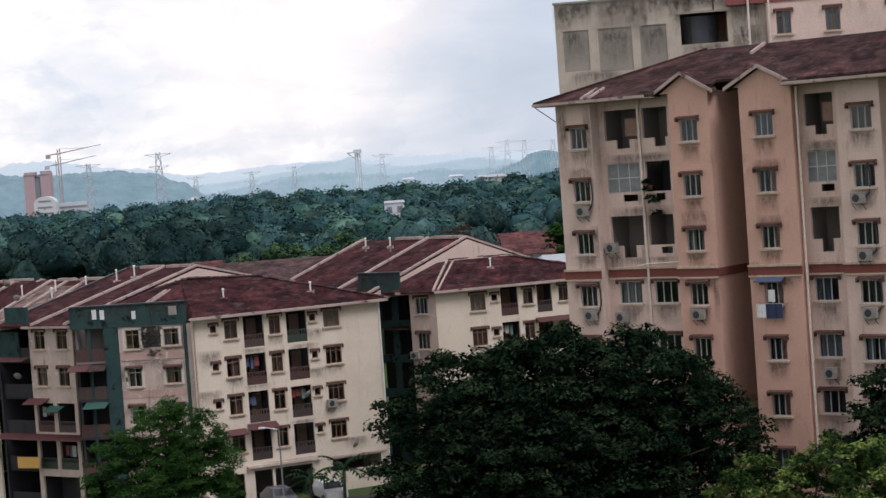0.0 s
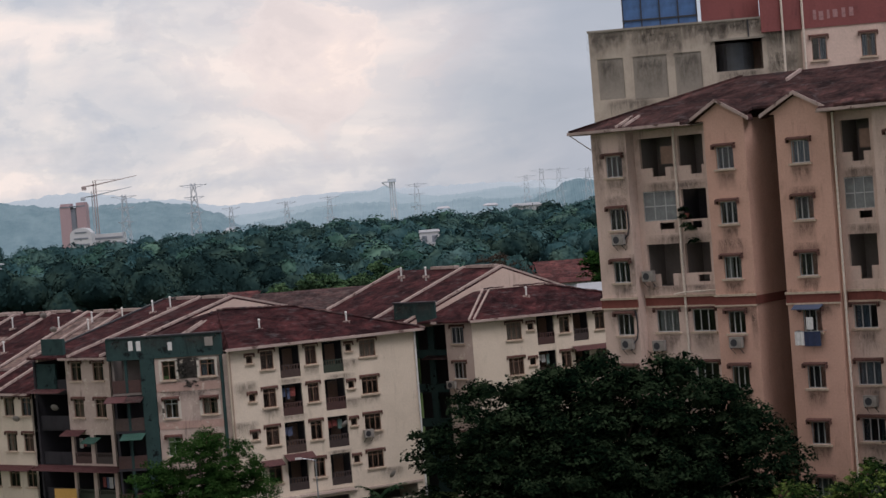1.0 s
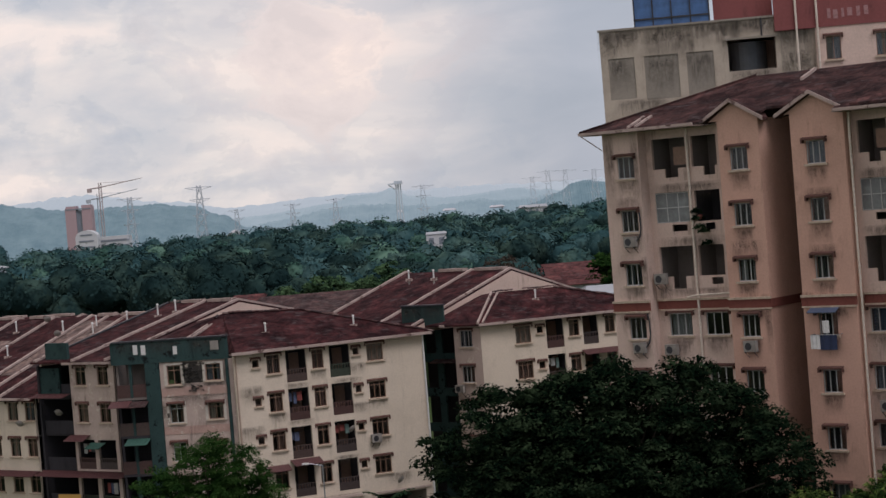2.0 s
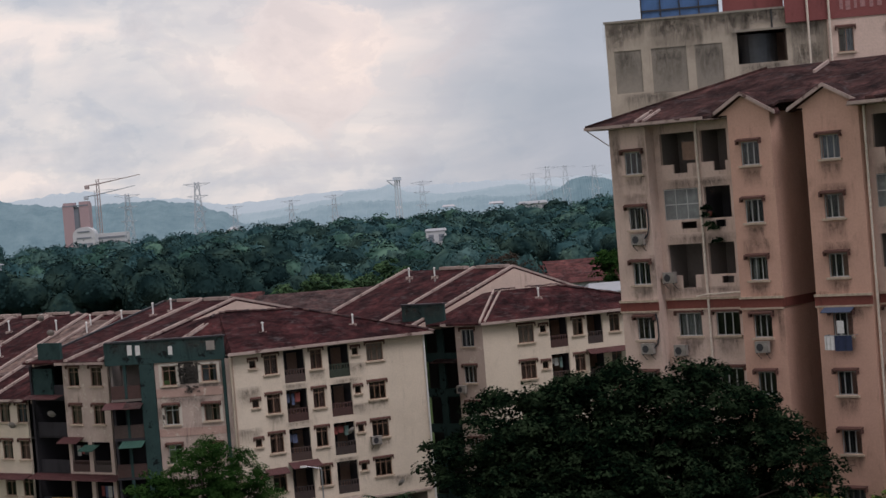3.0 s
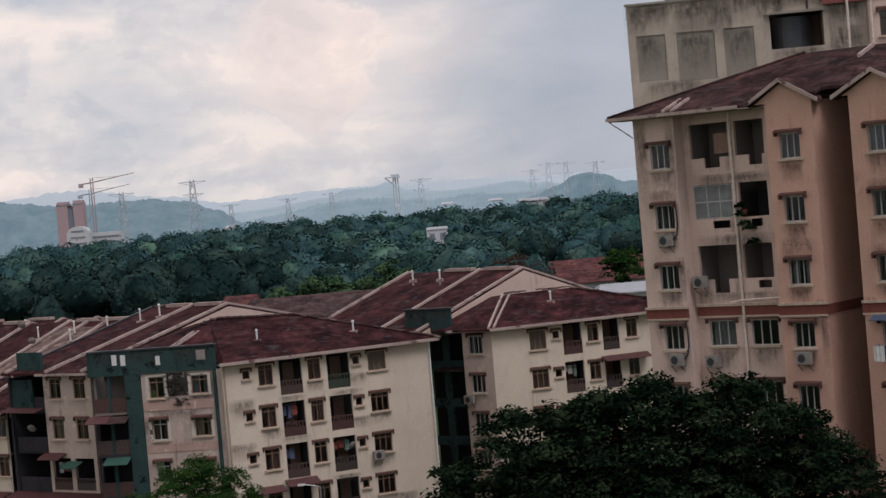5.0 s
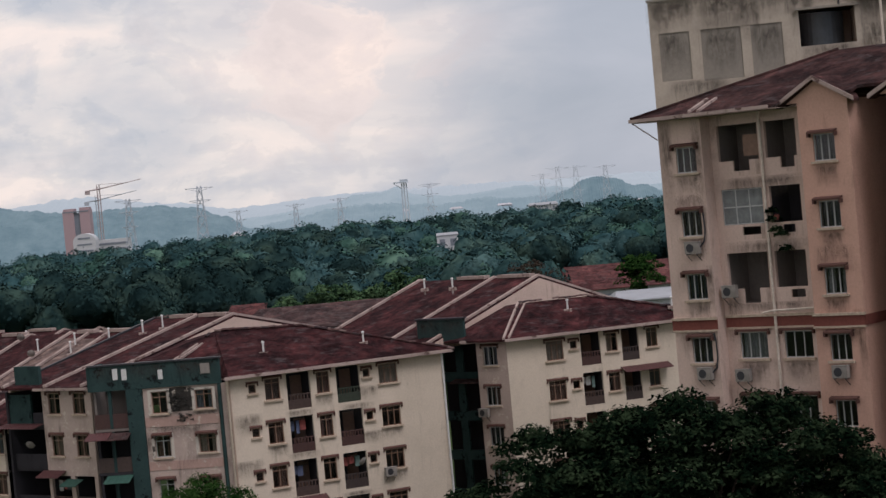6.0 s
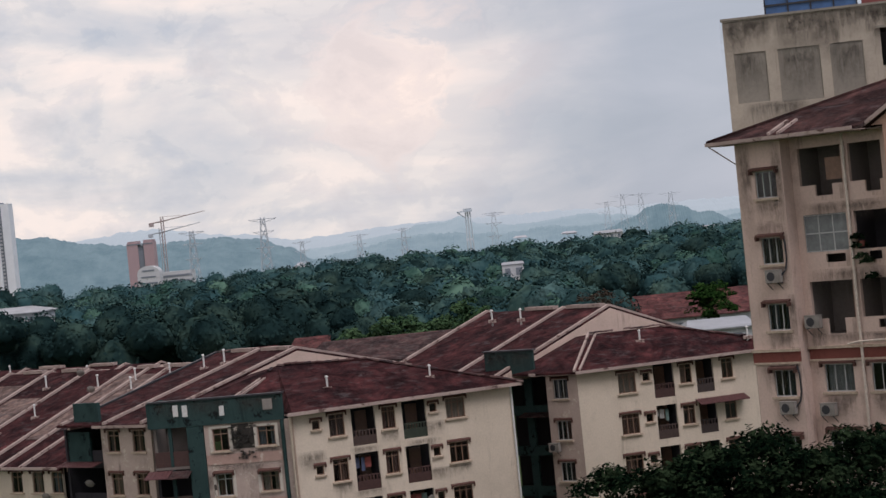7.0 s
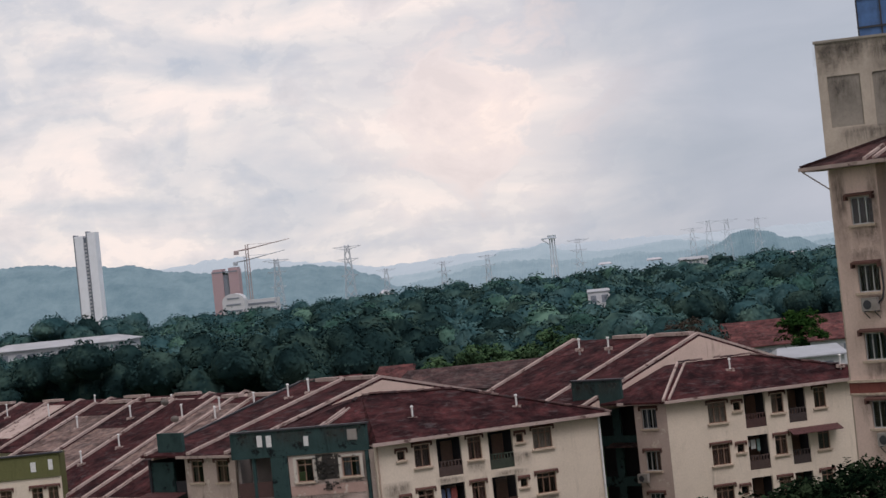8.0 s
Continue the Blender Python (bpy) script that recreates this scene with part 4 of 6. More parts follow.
block_o = thing("apartment_block", pose(-40, 150, 0), "pale flats with an olive green painted parapet", "apartment block", "low flats")
mO = pose(-37.98, 149.6, 0, 0, 0, 4.0)
wall(block_o, mO, -6.0, 0.0, 12.72, 14.28, M_OLIVE, y0=-0.08, name="parapet", label="olive green parapet with dark rain streaks")
O_HOLES = [(-4.2, -3.4, 10.7, 12.05), (-2.05, -1.3, 10.7, 12.05), (-0.95, -0.25, 10.7, 12.05)]
wall(block_o, mO, -6.0, 0.0, 0, 12.72, M_CREAM, storeys(O_HOLES, 3, STOREY))
wall(block_o, mO @ pose(0, 0, 0, 0, 0, 90), 0.2, 2.0, 0, 14.28, M_OLIVE, y0=-0.0)
wall(block_o, mO, -5.9, -0.1, 0, 12.6, M_LOGGIA, y0=1.2, name="inner_wall")
for i in range(3):
    for x0, x1, z0, z1 in O_HOLES:
        window(block_o, mO, (x0 + x1) / 2, z0 - STOREY * i, x1 - x0, z1 - z0, M_FRAME_BR, 2, 0.75, hood=0.12)
part("parapet_coping", Shape().box(-6.1, 0.3, -0.2, 0.25, 14.28, 14.38).data("parapet_coping", M_DARK), block_o, mO)
for x0, x1, z0, z1 in ((-1.95, -1.6, 13.15, 13.8), (-0.75, -0.45, 13.2, 13.9)):
    solo("painted_number", Shape().box(x0, x1, -0.115, -0.085, z0, z1).data("painted_number", M_WHITE), mO, "pale painted number bar on the olive parapet", "sign")

block_c = thing("terrace_row", pose(-50, 200, 0), "distant row of red roofed terrace flats", "apartment block", "low flats")
wall(block_c, mL, -84, -34, 0, 11.6, M_CREAM, y0=24.0)
gable_roof(block_c, lambda u, v, z: LA(u, v + 23.5, z), -84, -34, 11.8, 15.1, 9.5, tuple(-83.9 + 4.53 * i for i in range(12)), ((-70, -67), (-62, -59.5), (-50, -47), (-43, -40)))
for u0 in (-61.3, -43.2):
    base = PLACE[block_c].inverted()
    part("patched_roof_sheet", Shape().slab([tuple(base @ Vector(LA(u, 23.5 + v, 11.8 + v * 0.3474 + 0.08))) for u, v in ((u0 + 0.4, 2), (u0 + 3.6, 2), (u0 + 3.6, 8.5), (u0 + 0.4, 8.5))], 0.05).data("patched_roof_sheet", M_CAP), block_c)

for u0, u1, v0, v1 in ((-25.6, -22.2, 3.0, 9.8), (-16.6, -15.2, 3.5, 13.2), (-14.4, -13.0, 5.5, 13.0), (-30.4, -26.6, 6.5, 12.0)):
    base = PLACE[block_b].inverted()
    part("patched_roof_sheet", Shape().slab([tuple(base @ Vector(LA(u, v, 11.2 + v * 0.3521 + 0.06))) for u, v in ((u0, v0), (u1, v0), (u1, v1), (u0, v1))], 0.05).data("patched_roof_sheet", M_BLEACH), block_b)
for u0, v0, v1 in ((-52.3, 3.0, 8.8), (-70.4, 1.0, 7.0), (-79.4, 3.5, 9.0)):
    base = PLACE[block_c].inverted()
    part("patched_roof_sheet", Shape().slab([tuple(base @ Vector(LA(u, 23.5 + v, 11.8 + v * 0.3474 + 0.08))) for u, v in ((u0 + 0.4, v0), (u0 + 4.0, v0), (u0 + 4.0, v1), (u0 + 0.4, v1))], 0.05).data("patched_roof_sheet", M_BLEACH), block_c)

# the second cream block, behind
OB, YB = (2.78, 148.0), 20.0
O2 = (-0.6, 150.9)
block_2 = thing("apartment_block", pose(OB[0], OB[1], 0), "cream block of flats with dark red hipped roofs", "apartment block", "low flats")
mB, mB2 = pose(*OB, 0, 0, 0, YB), pose(0.72, 149.45, 0, 0, 0, -35)
COLS_B = [("w", 2.9, 4.18, 12.02, 13.37), ("s", 4.7, 5.22, 12.66, 13.22), ("b", 5.49, 6.97, 11.4, 13.66), ("w", 7.42, 8.3, 12.17, 13.45), ("b", 8.62, 9.92, 11.4, 13.62), ("w", 10.53, 11.38, 12.16, 13.5)]
flats_front(block_2, mB, 16.0, COLS_B, 13.85)
wall(block_2, mB, 0.2, 15.8, 0, 13.7, M_INNER, y0=4.2, name="inner_wall")
floors(block_2, OB, YB, 0.2, 15.8, 1.75, 4.2, [2.75 + STOREY * i for i in range(5)])
B2L = [(0.55, 1.7, 12.1, 13.4)]
wall(block_2, mB2, 0.0, 2.5, 0, 13.85, M_PINK, storeys(B2L, 4, STOREY))
for i in range(4):
    window(block_2, mB2, 1.12, 12.1 - STOREY * i, 1.15, 1.3, M_FRAME, 3, 0, hood=0.12)
wall(block_2, mB2, -6.0, 2.0, 0, 13.8, M_LOGGIA, y0=4.6, name="inner_wall")
for i in range(1, 5):
    part("landing", Shape().box(-5.4, -0.1, 2.2, 4.6, STOREY * i - 0.1, STOREY * i + 0.06).data("landing", M_LOGGIA), block_2, mB2)
wall(block_2, mB2, -5.6, 0.0, 0, 13.9, M_TEAL, [(-5.0, -3.2, 0.4 + STOREY * i, 2.5 + STOREY * i) for i in range(5)] + [(-2.6, -0.5, 0.4 + STOREY * i, 2.5 + STOREY * i) for i in range(5)], y0=2.0, name="stair_wall", label="dark teal stair wall with open landings")
wall(block_2, mB2, -5.0, -1.0, 13.92, 15.4, M_TEAL, y0=0.2, name="parapet")
for sx in (-4.1, -2.0):
    stain(block_2, mB2, sx, 15.4, 2.2, 1.4, 0.2)
part("parapet_coping", Shape().box(-5.1, -0.9, 0.1, 0.5, 15.4, 15.5).data("parapet_coping", M_DARK), block_2, mB2)
wall(block_2, mB2, -5.0, -1.2, 13.7, 13.92, M_TEAL, y0=0.2, thick=2.6, name="parapet_slab")
awning(block_2, mB2 @ Matrix.Translation((0, 2.0, 0)), -3.3, -0.2, 11.0, 0.9, M_SHEET, 0.2)
awning(block_2, mB, 8.4, 12.0, 11.0, 0.9, M_AWN_R, 0.3)
part("eave_board", Shape().box(-0.3, 16.3, -0.62, -0.50, 13.72, 13.92).data("eave_board", M_CAP), block_2, mB)
part("eave_board", Shape().box(-0.9, 2.4, -0.62, -0.50, 13.72, 13.90).data("eave_board", M_CAP), block_2, mB2)


def L2(u, v, z):
    return along(O2, -47.0, u, v, z)


def BA(u, v, z):
    return along(OB, YB, u, v, z)


R2A, R2B = (4.0, 152.6, 15.95), (9.0, 154.2, 15.95)
roof(block_2, [BA(-0.4, -0.6, 13.9), BA(16.5, -0.6, 13.9), R2B, R2A])
roof(block_2, [BA(16.5, -0.6, 13.9), BA(16.5, 13, 13.9), R2B])
roof(block_2, [(0.1, 149.1, 13.9), BA(-0.4, -0.6, 13.9), R2A])
capping(block_2, BA(-0.4, -0.6, 13.9), R2A, 0.14, 0.16, name="hip_tiles")
capping(block_2, R2B, BA(16.5, -0.6, 13.9), 0.2, 0.1, M_TILE, name="hip_tiles")
gable_roof(block_2, lambda u, v, z: L2(u, v - 1.5, z), -14.0, -0.9, 13.9, 17.5, 11.2, (-13.9, -5.6, -1.05), ((-9.4, -6.4), (-5.0, -1.6)))
roof(block_2, [L2(-0.9, -0.4, 13.85), (0.1, 149.1, 13.9), R2A, L2(-0.9, 6.0, 15.7)])
capping(block_2, BA(0.05, -0.5, 13.92), (4.5, 152.75, 15.9), 0.13, 0.14, name="hip_tiles")

for u, v in ((-4.6, 11.6), (-5.6, 10.6), (-11.2, 12.6), (-13.2, 10.6), (-14.2, 12.0), (-17.4, 11.2), (-19.4, 6.8), (-20.8, 4.4), (-23.4, 11.4), (-28.0, 10.0)):
    p = LA(u, v, (13.95 if u > -8.5 else 11.2) + v * (0.2148 if u > -8.5 else 0.3521))
    roof_vent(*p)
for u, v in ((-40.5, 30.2), (-46, 29.0), (-52, 31.0), (-57, 29.5), (-64, 30.0), (-69, 29.2)):
    roof_vent(*LA(u, v, 11.8 + (v - 23.5) * 0.347), 1.2)
for x, y, z in ((-12.9, 139.4, 15.0), (-6.6, 141.9, 14.9), (7.4, 152.0, 15.2), (14.8, 153.0, 14.7), (-2.5, 155.2, 17.4), (-0.5, 155.0, 17.3)):
    roof_vent(x, y, z, 0.7)


tile_rnd = random.Random(63)


def loose_tiles(block, p0, p1, step=0.42, missing=0.18):
    """Half-round ridge tiles, each a little out of line, some gone."""
    base = PLACE[block].inverted()
    p0, p1 = base @ Vector(p0), base @ Vector(p1)
    d = p1 - p0
    n = int(d.length / step)
    turn = d.to_track_quat("X", "Z").to_matrix().to_4x4()

    def tile():
        t = Shape()
        arc = [(0.13 * math.cos(math.pi * k / 5), 0.11 * math.sin(math.pi * k / 5)) for k in range(6)]
        for (ya, za), (yb, zb) in zip(arc, arc[1:]):
            t.face((0, ya, za), (0.44, ya * 1.12, za * 1.12), (0.44, yb * 1.12, zb * 1.12), (0, yb, zb))
        t.face(*[(0, y, z) for y, z in arc]).face(*[(0.44, y * 1.12, z * 1.12) for y, z in reversed(arc)])
        return t.data("ridge_tile", M_RIDGE)
    for i in range(n):
        if tile_rnd.random() < missing:
            continue
        j = Euler((tile_rnd.uniform(-0.12, 0.12), tile_rnd.uniform(-0.10, 0.10), tile_rnd.uniform(-0.18, 0.18))).to_matrix().to_4x4()
        at = Matrix.Translation(p0 + d * (i / n) + Vector((0, 0, 0.02 + tile_rnd.uniform(0, 0.05))))
        part("ridge_tile", cached("ridge_tile", tile), block, PLACE[block] @ at @ turn @ j)


loose_tiles(block_a, RA, RB)
loose_tiles(block_a, RB, ER)
loose_tiles(block_a, (-16.9, 142.9, 16.15), RA, missing=0.35)
loose_tiles(block_2, R2A, R2B)
loose_tiles(block_2, R2B, BA(16.5, -0.6, 13.9))
for u in (-8.0, -3.6):
    loose_tiles(block_a, LA(u, 14.2, 17.0), LA(u + 3.2, 14.2, 17.0), missing=0.3)
for u, v, z in ((-16.0, 9.6, 14.9), (-20.2, 12.4, 15.9)):
    dish(pose(*LA(u, v, z), 0, 0, -20) @ Matrix.Translation((0, 0, 0.35)))


# ------------------------------------------------------------------ the tall orange block
OT, YT = (9.96, 108.0), -39.8
HT = 3.03
tall = thing("tall_apartment_block", pose(OT[0], OT[1], 0), "tall buff and orange flats with red band and brown roof", "apartment block")
mT = pose(*OT, 0, 0, 0, YT)


def TA(u, v, z):
    return along(OT, YT, u, v, z)


R_IN = 0.8
Z1, Z2 = 24.05, 25.27            # top storey's window
pier_win = {0: (0.92, 2.04), 7.65: (8.32, 9.42), 12.14: (13.0, 14.12), 17.9: (18.7, 19.9), 25.0: (26.0, 27.1)}
piers = [(0.0, 2.4, M_BUFF), (7.65, 10.2, M_ORANGE), (12.14, 15.3, M_ORANGE), (17.9, 20.4, M_BUFF), (25.0, 28.0, M_ORANGE)]
for x0, x1, mat in piers:
    w0, w1 = pier_win[x0]
    hs = storeys([(w0, w1, Z1, Z2)], 8, HT)
    wall(tall, mT, x0, x1, 0, 26.75, mat, hs)
    for i in range(8):
        window(tall, mT, (w0 + w1) / 2, Z1 - HT * i, w1 - w0, Z2 - Z1, M_FRAME, 3, 0, hood=0.28, cloth=M_CURTAIN_T, bare=0.3)
        stain(tall, mT, (w0 + w1) / 2, Z1 - HT * i - 0.11, w1 - w0 + 0.3, 1.15)
    for xs, deep in ((x0, 1.2), (x1, 5.0 if x1 == 10.2 else R_IN + 0.2)):
        s = -0.2 if xs == x1 else 0.0
        part("side_wall", Shape().box(xs + s, xs + s + 0.2, 0.2, deep, 0, 26.75).data("side_wall", mat), tall, mT)
# recessed bays with loggias above the band and windows below it
bays = [(2.4, 7.65, [(2.77, 4.98), (5.35, 7.0)], [(3.1, 4.6), (5.5, 7.0)]), (15.3, 17.9, [(15.6, 17.3)], [(15.6, 17.0)]), (20.4, 25.0, [(20.9, 22.4), (22.9, 24.4)], [(21.0, 22.3), (23.0, 24.3)])]
for x0, x1, log, low in bays:
    hs = [(a, b, 23.7 - HT * i, 26.12 - HT * i) for i in range(3) for a, b in log] + [(a, b, 15.04 - HT * i, 16.3 - HT * i) for i in range(5) for a, b in low]
    wall(tall, mT, x0, x1, 0, 26.75, M_BUFF, hs, y0=R_IN)
    mR = mT @ Matrix.Translation((0, R_IN, 0))
    for i in range(3):
        for j, (a, b) in enumerate(log):
            z0 = 23.7 - HT * i
            # one loggia gets the near-black lining in place of deeper shade
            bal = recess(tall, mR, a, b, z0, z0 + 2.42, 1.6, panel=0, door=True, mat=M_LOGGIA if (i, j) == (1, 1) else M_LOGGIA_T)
            w = b - a
            k = (i + j) % 2
            # parapet with a low slot, as on each loggia
            sl0, sl1 = (w * 0.35, w * 0.75) if k == 0 else (w * 0.45, w * 0.9)
            part("balcony_parapet", wall_shape(0.004, w - 0.004, 0.0, 0.72, 0.12, [(sl0, sl1, 0.22 if (i, j) != (2, 0) else 0.03, 0.72 if i == 0 or (i, j) == (2, 0) else 0.6)], -0.2).data("balcony_parapet", M_BUFF), bal)
            if i == 1 and j == 0:
                # glazed in, with frosted louvre panes
                part("louvre_frame", wall_shape(0.004, w - 0.004, 0.73, 2.41, 0.05, [(w * q / 3 + 0.03, w * (q + 1) / 3 - 0.03, 0.77 + 0.82 * r, 1.53 + 0.82 * r) for q in range(3) for r in range(2)], -0.16).data("louvre_frame", M_FRAME), bal)
                part("louvre_pane", Shape().box(0.03, w - 0.03, -0.13, -0.12, 0.77, 2.38).data("louvre_pane", M_FROST), bal)
            elif i == 0 and j == 0:
                part("shutter", Shape().box(w * 0.55, w * 0.98, 0.1, 0.14, 0.9, 1.9).data("shutter", M_FRAME_BR), bal)
    for i in range(5):
        for a, b in low:
            window(tall, mR, (a + b) / 2, 15.04 - HT * i, b - a, 1.26, M_FRAME, 3, 0, hood=0.2, cloth=M_CURTAIN_T)
            stain(tall, mR, (a + b) / 2, 15.04 - HT * i - 0.11, b - a + 0.3, 1.2)
for sx, sz, sw, sh, sy in ((2.25, 19.6, 0.5, 2.4, 0), (2.2, 17.2, 0.5, 1.6, 0), (3.0, 17.9, 1.0, 1.2, R_IN), (9.9, 17.3, 0.7, 1.0, 0), (12.5, 17.3, 0.8, 1.0, 0), (10.0, 16.5, 0.5, 2.6, 0), (1.4, 23.0, 1.6, 1.4, 0), (8.9, 20.2, 2.2, 1.4, 0), (13.6, 22.8, 2.0, 1.5, 0), (13.6, 19.8, 1.8, 1.5, 0), (1.2, 17.0, 2.4, 0.0, 0), (1.2, 16.45, 2.2, 1.0, 0), (8.9, 16.45, 2.4, 0.9, 0), (13.7, 16.45, 3.0, 1.0, 0), (5.0, 23.6, 4.8, 1.1, R_IN), (5.0, 20.6, 4.8, 1.2, R_IN), (5.0, 17.7, 4.8, 0.6, R_IN), (0.4, 26.6, 0.8, 5.0, 0), (2.1, 26.6, 0.6, 7.0, 0), (16.6, 23.6, 2.3, 1.1, R_IN), (16.6, 20.6, 2.3, 1.2, R_IN)):
    if sh:
        stain(tall, mT, sx, sz, sw, sh, sy)
wall(tall, mT, 10.2, 12.14, 0, 26.75, M_ORANGE, y0=4.8)
wall(tall, mT, 0.2, 28, 0, 26.6, M_INNER, y0=6.0, name="inner_wall")
wall(tall, mT @ pose(0, 0, 0, 0, 0, 90), 0.2, 11.0, 0, 26.75, M_BUFF, y0=-0.2)
for i in range(9):
    part("floor_slab", Shape().box(0.2, 10.0, 1.2, 6.0, 23.4 - HT * i - 0.15, 23.4 - HT * i).box(12.3, 28, 1.2, 6.0, 23.4 - HT * i - 0.15, 23.4 - HT * i).data("floor_slab", M_INNER), tall, mT)
# the red band with its two thin mouldings
for x0, x1, yy in ((-0.06, 2.46, 0), (2.46, 7.6, R_IN), (7.6, 10.26, 0), (12.08, 15.36, 0), (15.36, 17.84, R_IN), (17.84, 20.46, 0), (20.46, 24.94, R_IN), (24.94, 28, 0)):
    part("string_course", Shape().box(x0, x1, yy - 0.07, yy - 0.003, 16.55, 17.02).data("string_course", M_BAND), tall, mT, "faded red painted band")
    part("moulding", Shape().box(x0, x1, yy - 0.16, yy - 0.002, 17.02, 17.14).box(x0, x1, yy - 0.12, yy - 0.002, 16.46, 16.55).data("moulding", M_SILL), tall, mT)
part("string_course", Shape().box(10.2, 10.27, -0.07, 4.7, 16.55, 17.02).data("string_course", M_BAND), tall, mT)
for x, yy in ((5.17, R_IN), (15.5, 0.3), (-0.1, 0.4)):
    part("downpipe", Shape().rod((x, yy - 0.09, 0), (x, yy - 0.09, 26.6 if x > 0 else 9), 0.07, n=8).data("downpipe", M_PIPE), tall, mT)
part("downpipe", Shape().rod((5.17, R_IN - 0.3, 17.3), (7.6, R_IN - 0.3, 17.38), 0.05, n=6).rod((5.17, R_IN - 0.3, 17.3), (4.6, R_IN - 0.3, 17.2), 0.05, n=6).data("downpipe", M_PIPE), tall, mT)
# roof: hipped end, long ridge, gables over the two orange bays
RZ, EZ, RV = 29.35, 26.82, 6.8
SL = (RZ - EZ) / (RV + 0.75)
roof(tall, [TA(-1.0, -0.75, EZ), TA(7.0, -0.75, EZ), TA(7.0, RV, RZ), TA(6.3, RV, RZ)], M_TILE_B)
for rx0, rx1, rv in ((7.0, 10.4, 0.1), (10.4, 11.9, 0.7), (11.9, 15.1, 0.1)):      # set back between the piers, an added gap to let light in
    roof(tall, [TA(rx0, rv, EZ + (rv + 0.75) * SL), TA(rx1, rv, EZ + (rv + 0.75) * SL), TA(rx1, RV, RZ), TA(rx0, RV, RZ)], M_TILE_B)
roof(tall, [TA(15.1, -0.75, EZ), TA(30, -0.75, EZ), TA(30, RV, RZ), TA(15.1, RV, RZ)], M_TILE_B)
roof(tall, [TA(-1.0, 2 * RV + 0.75, EZ), TA(-1.0, -0.75, EZ), TA(6.3, RV, RZ)], M_TILE_B)
roof(tall, [TA(30, 2 * RV + 0.75, EZ), TA(-1.0, 2 * RV + 0.75, EZ), TA(6.3, RV, RZ), TA(30, RV, RZ)], M_TILE_B)
roof(tall, [TA(16.2, -0.9, 27.0), TA(31, -0.9, 27.0), TA(31, 7.5, 30.6), TA(22.0, 7.5, 30.6)], M_TILE_B)
roof(tall, [TA(16.2, 13.0, 27.0), TA(16.2, -0.9, 27.0), TA(22.0, 7.5, 30.6)], M_TILE_B)
for fx in ((-1.05, 6.6, -0.85, -0.76), (15.2, 30, -0.95, -0.86), (-1.05, -0.96, -0.7, 14)):
    part("fascia", Shape().box(*fx, 26.66, 26.82).data("fascia", M_CAP), tall, mT)
# soffit left out between the piers as well, to light their side walls
for sx0, sx1, sy in ((-0.95, 7.0, -0.75), (7.0, 10.3, 0.21), (12.0, 15.1, 0.21), (15.1, 30, -0.85)):
    part("soffit", Shape().box(sx0, sx1, sy, R_IN + 0.1, 26.62, 26.66).data("soffit", M_CAP), tall, mT)
for gx0, gx1, gm in ((7.0, 10.4, M_ORANGE), (11.7, 15.4, M_ORANGE)):
    gc, gz = (gx0 + gx1) / 2, 27.85
    roof(tall, [TA(gx0 - 0.25, -0.3, 26.72), TA(gc, -0.3, gz + 0.05), TA(gc, 2.9, gz + 0.05), TA(gx0 - 0.25, 0.3, 26.72)], M_TILE_B)
    roof(tall, [TA(gc, -0.3, gz + 0.05), TA(gx1 + 0.25, -0.3, 26.72), TA(gx1 + 0.25, 0.3, 26.72), TA(gc, 2.9, gz + 0.05)], M_TILE_B)
    s = Shape()
    tri = [(gx0 + 0.1, 26.752), (gx1 - 0.1, 26.752), (gc, gz - 0.12)]
    s.face(*[(x, 0.0, z) for x, z in tri]).face(*[(x, 0.2, z) for x, z in reversed(tri)])
    for (xa, za), (xb, zb) in zip(tri, tri[1:] + tri[:1]):
        s.face((xa, 0, za), (xb, 0, zb), (xb, 0.2, zb), (xa, 0.2, za))
    part("gable_wall", s.data("gable_wall", gm), tall, mT)
    for xa in (gx0 - 0.3, gx1 + 0.3):
        part("barge_board", Shape().beam((xa, -0.33, 26.60), (gc, -0.33, gz - 0.12), 0.07, 0.2).data("barge_board", M_CAP), tall, mT)
capping(tall, TA(-1.0, -0.75, EZ), TA(6.3, RV, RZ), 0.22, 0.1, M_TILE_B, name="hip_tiles")
capping(tall, TA(2.3, -0.7, EZ + 0.02), TA(2.3, 1.0, 27.4), 0.14, 0.12, name="roof_upstand")
capping(tall, TA(2.8, -0.7, EZ + 0.02), TA(2.8, 1.0, 27.4), 0.14, 0.12, name="roof_upstand")
capping(tall, TA(10.3, 4.9, 28.68), TA(10.3, 6.5, 29.22), 0.16, 0.2, name="roof_upstand")
part("roof_bracket", Shape().beam((-0.95, -0.7, 26.6), (-0.02, -0.02, 25.7), 0.07, 0.07).data("roof_bracket", M_CAP), tall, mT)


# ------------------------------------------------------------------ the concrete tower behind it
tower = thing("concrete_tower", pose(11.1, 118, 0), "taller weathered concrete building with panelled upper wall", "tower block")
mW = pose(11.1, 118.0, 0, 0, 0, -7.0)
wall(tower, mW, 0, 13.1, 0, 33.2, M_CONC, [(0.45, 2.05, 28.95, 31.5), (2.65, 4.75, 28.8, 31.5), (5.25, 6.9, 28.8, 31.5), (7.8, 10.7, 30.1, 32.0)], thick=0.3)
for x0, x1, z0 in ((0.45, 2.05, 28.95), (2.65, 4.75, 28.8), (5.25, 6.9, 28.8)):
    part("recessed_panel", Shape().box(x0 - 0.1, x1 + 0.1, 0.05, 0.29, z0 - 0.1, 31.6).data("recessed_panel", M_CONC_DARK), tower, mW @ Matrix.Translation((0, 0.004, 0)))
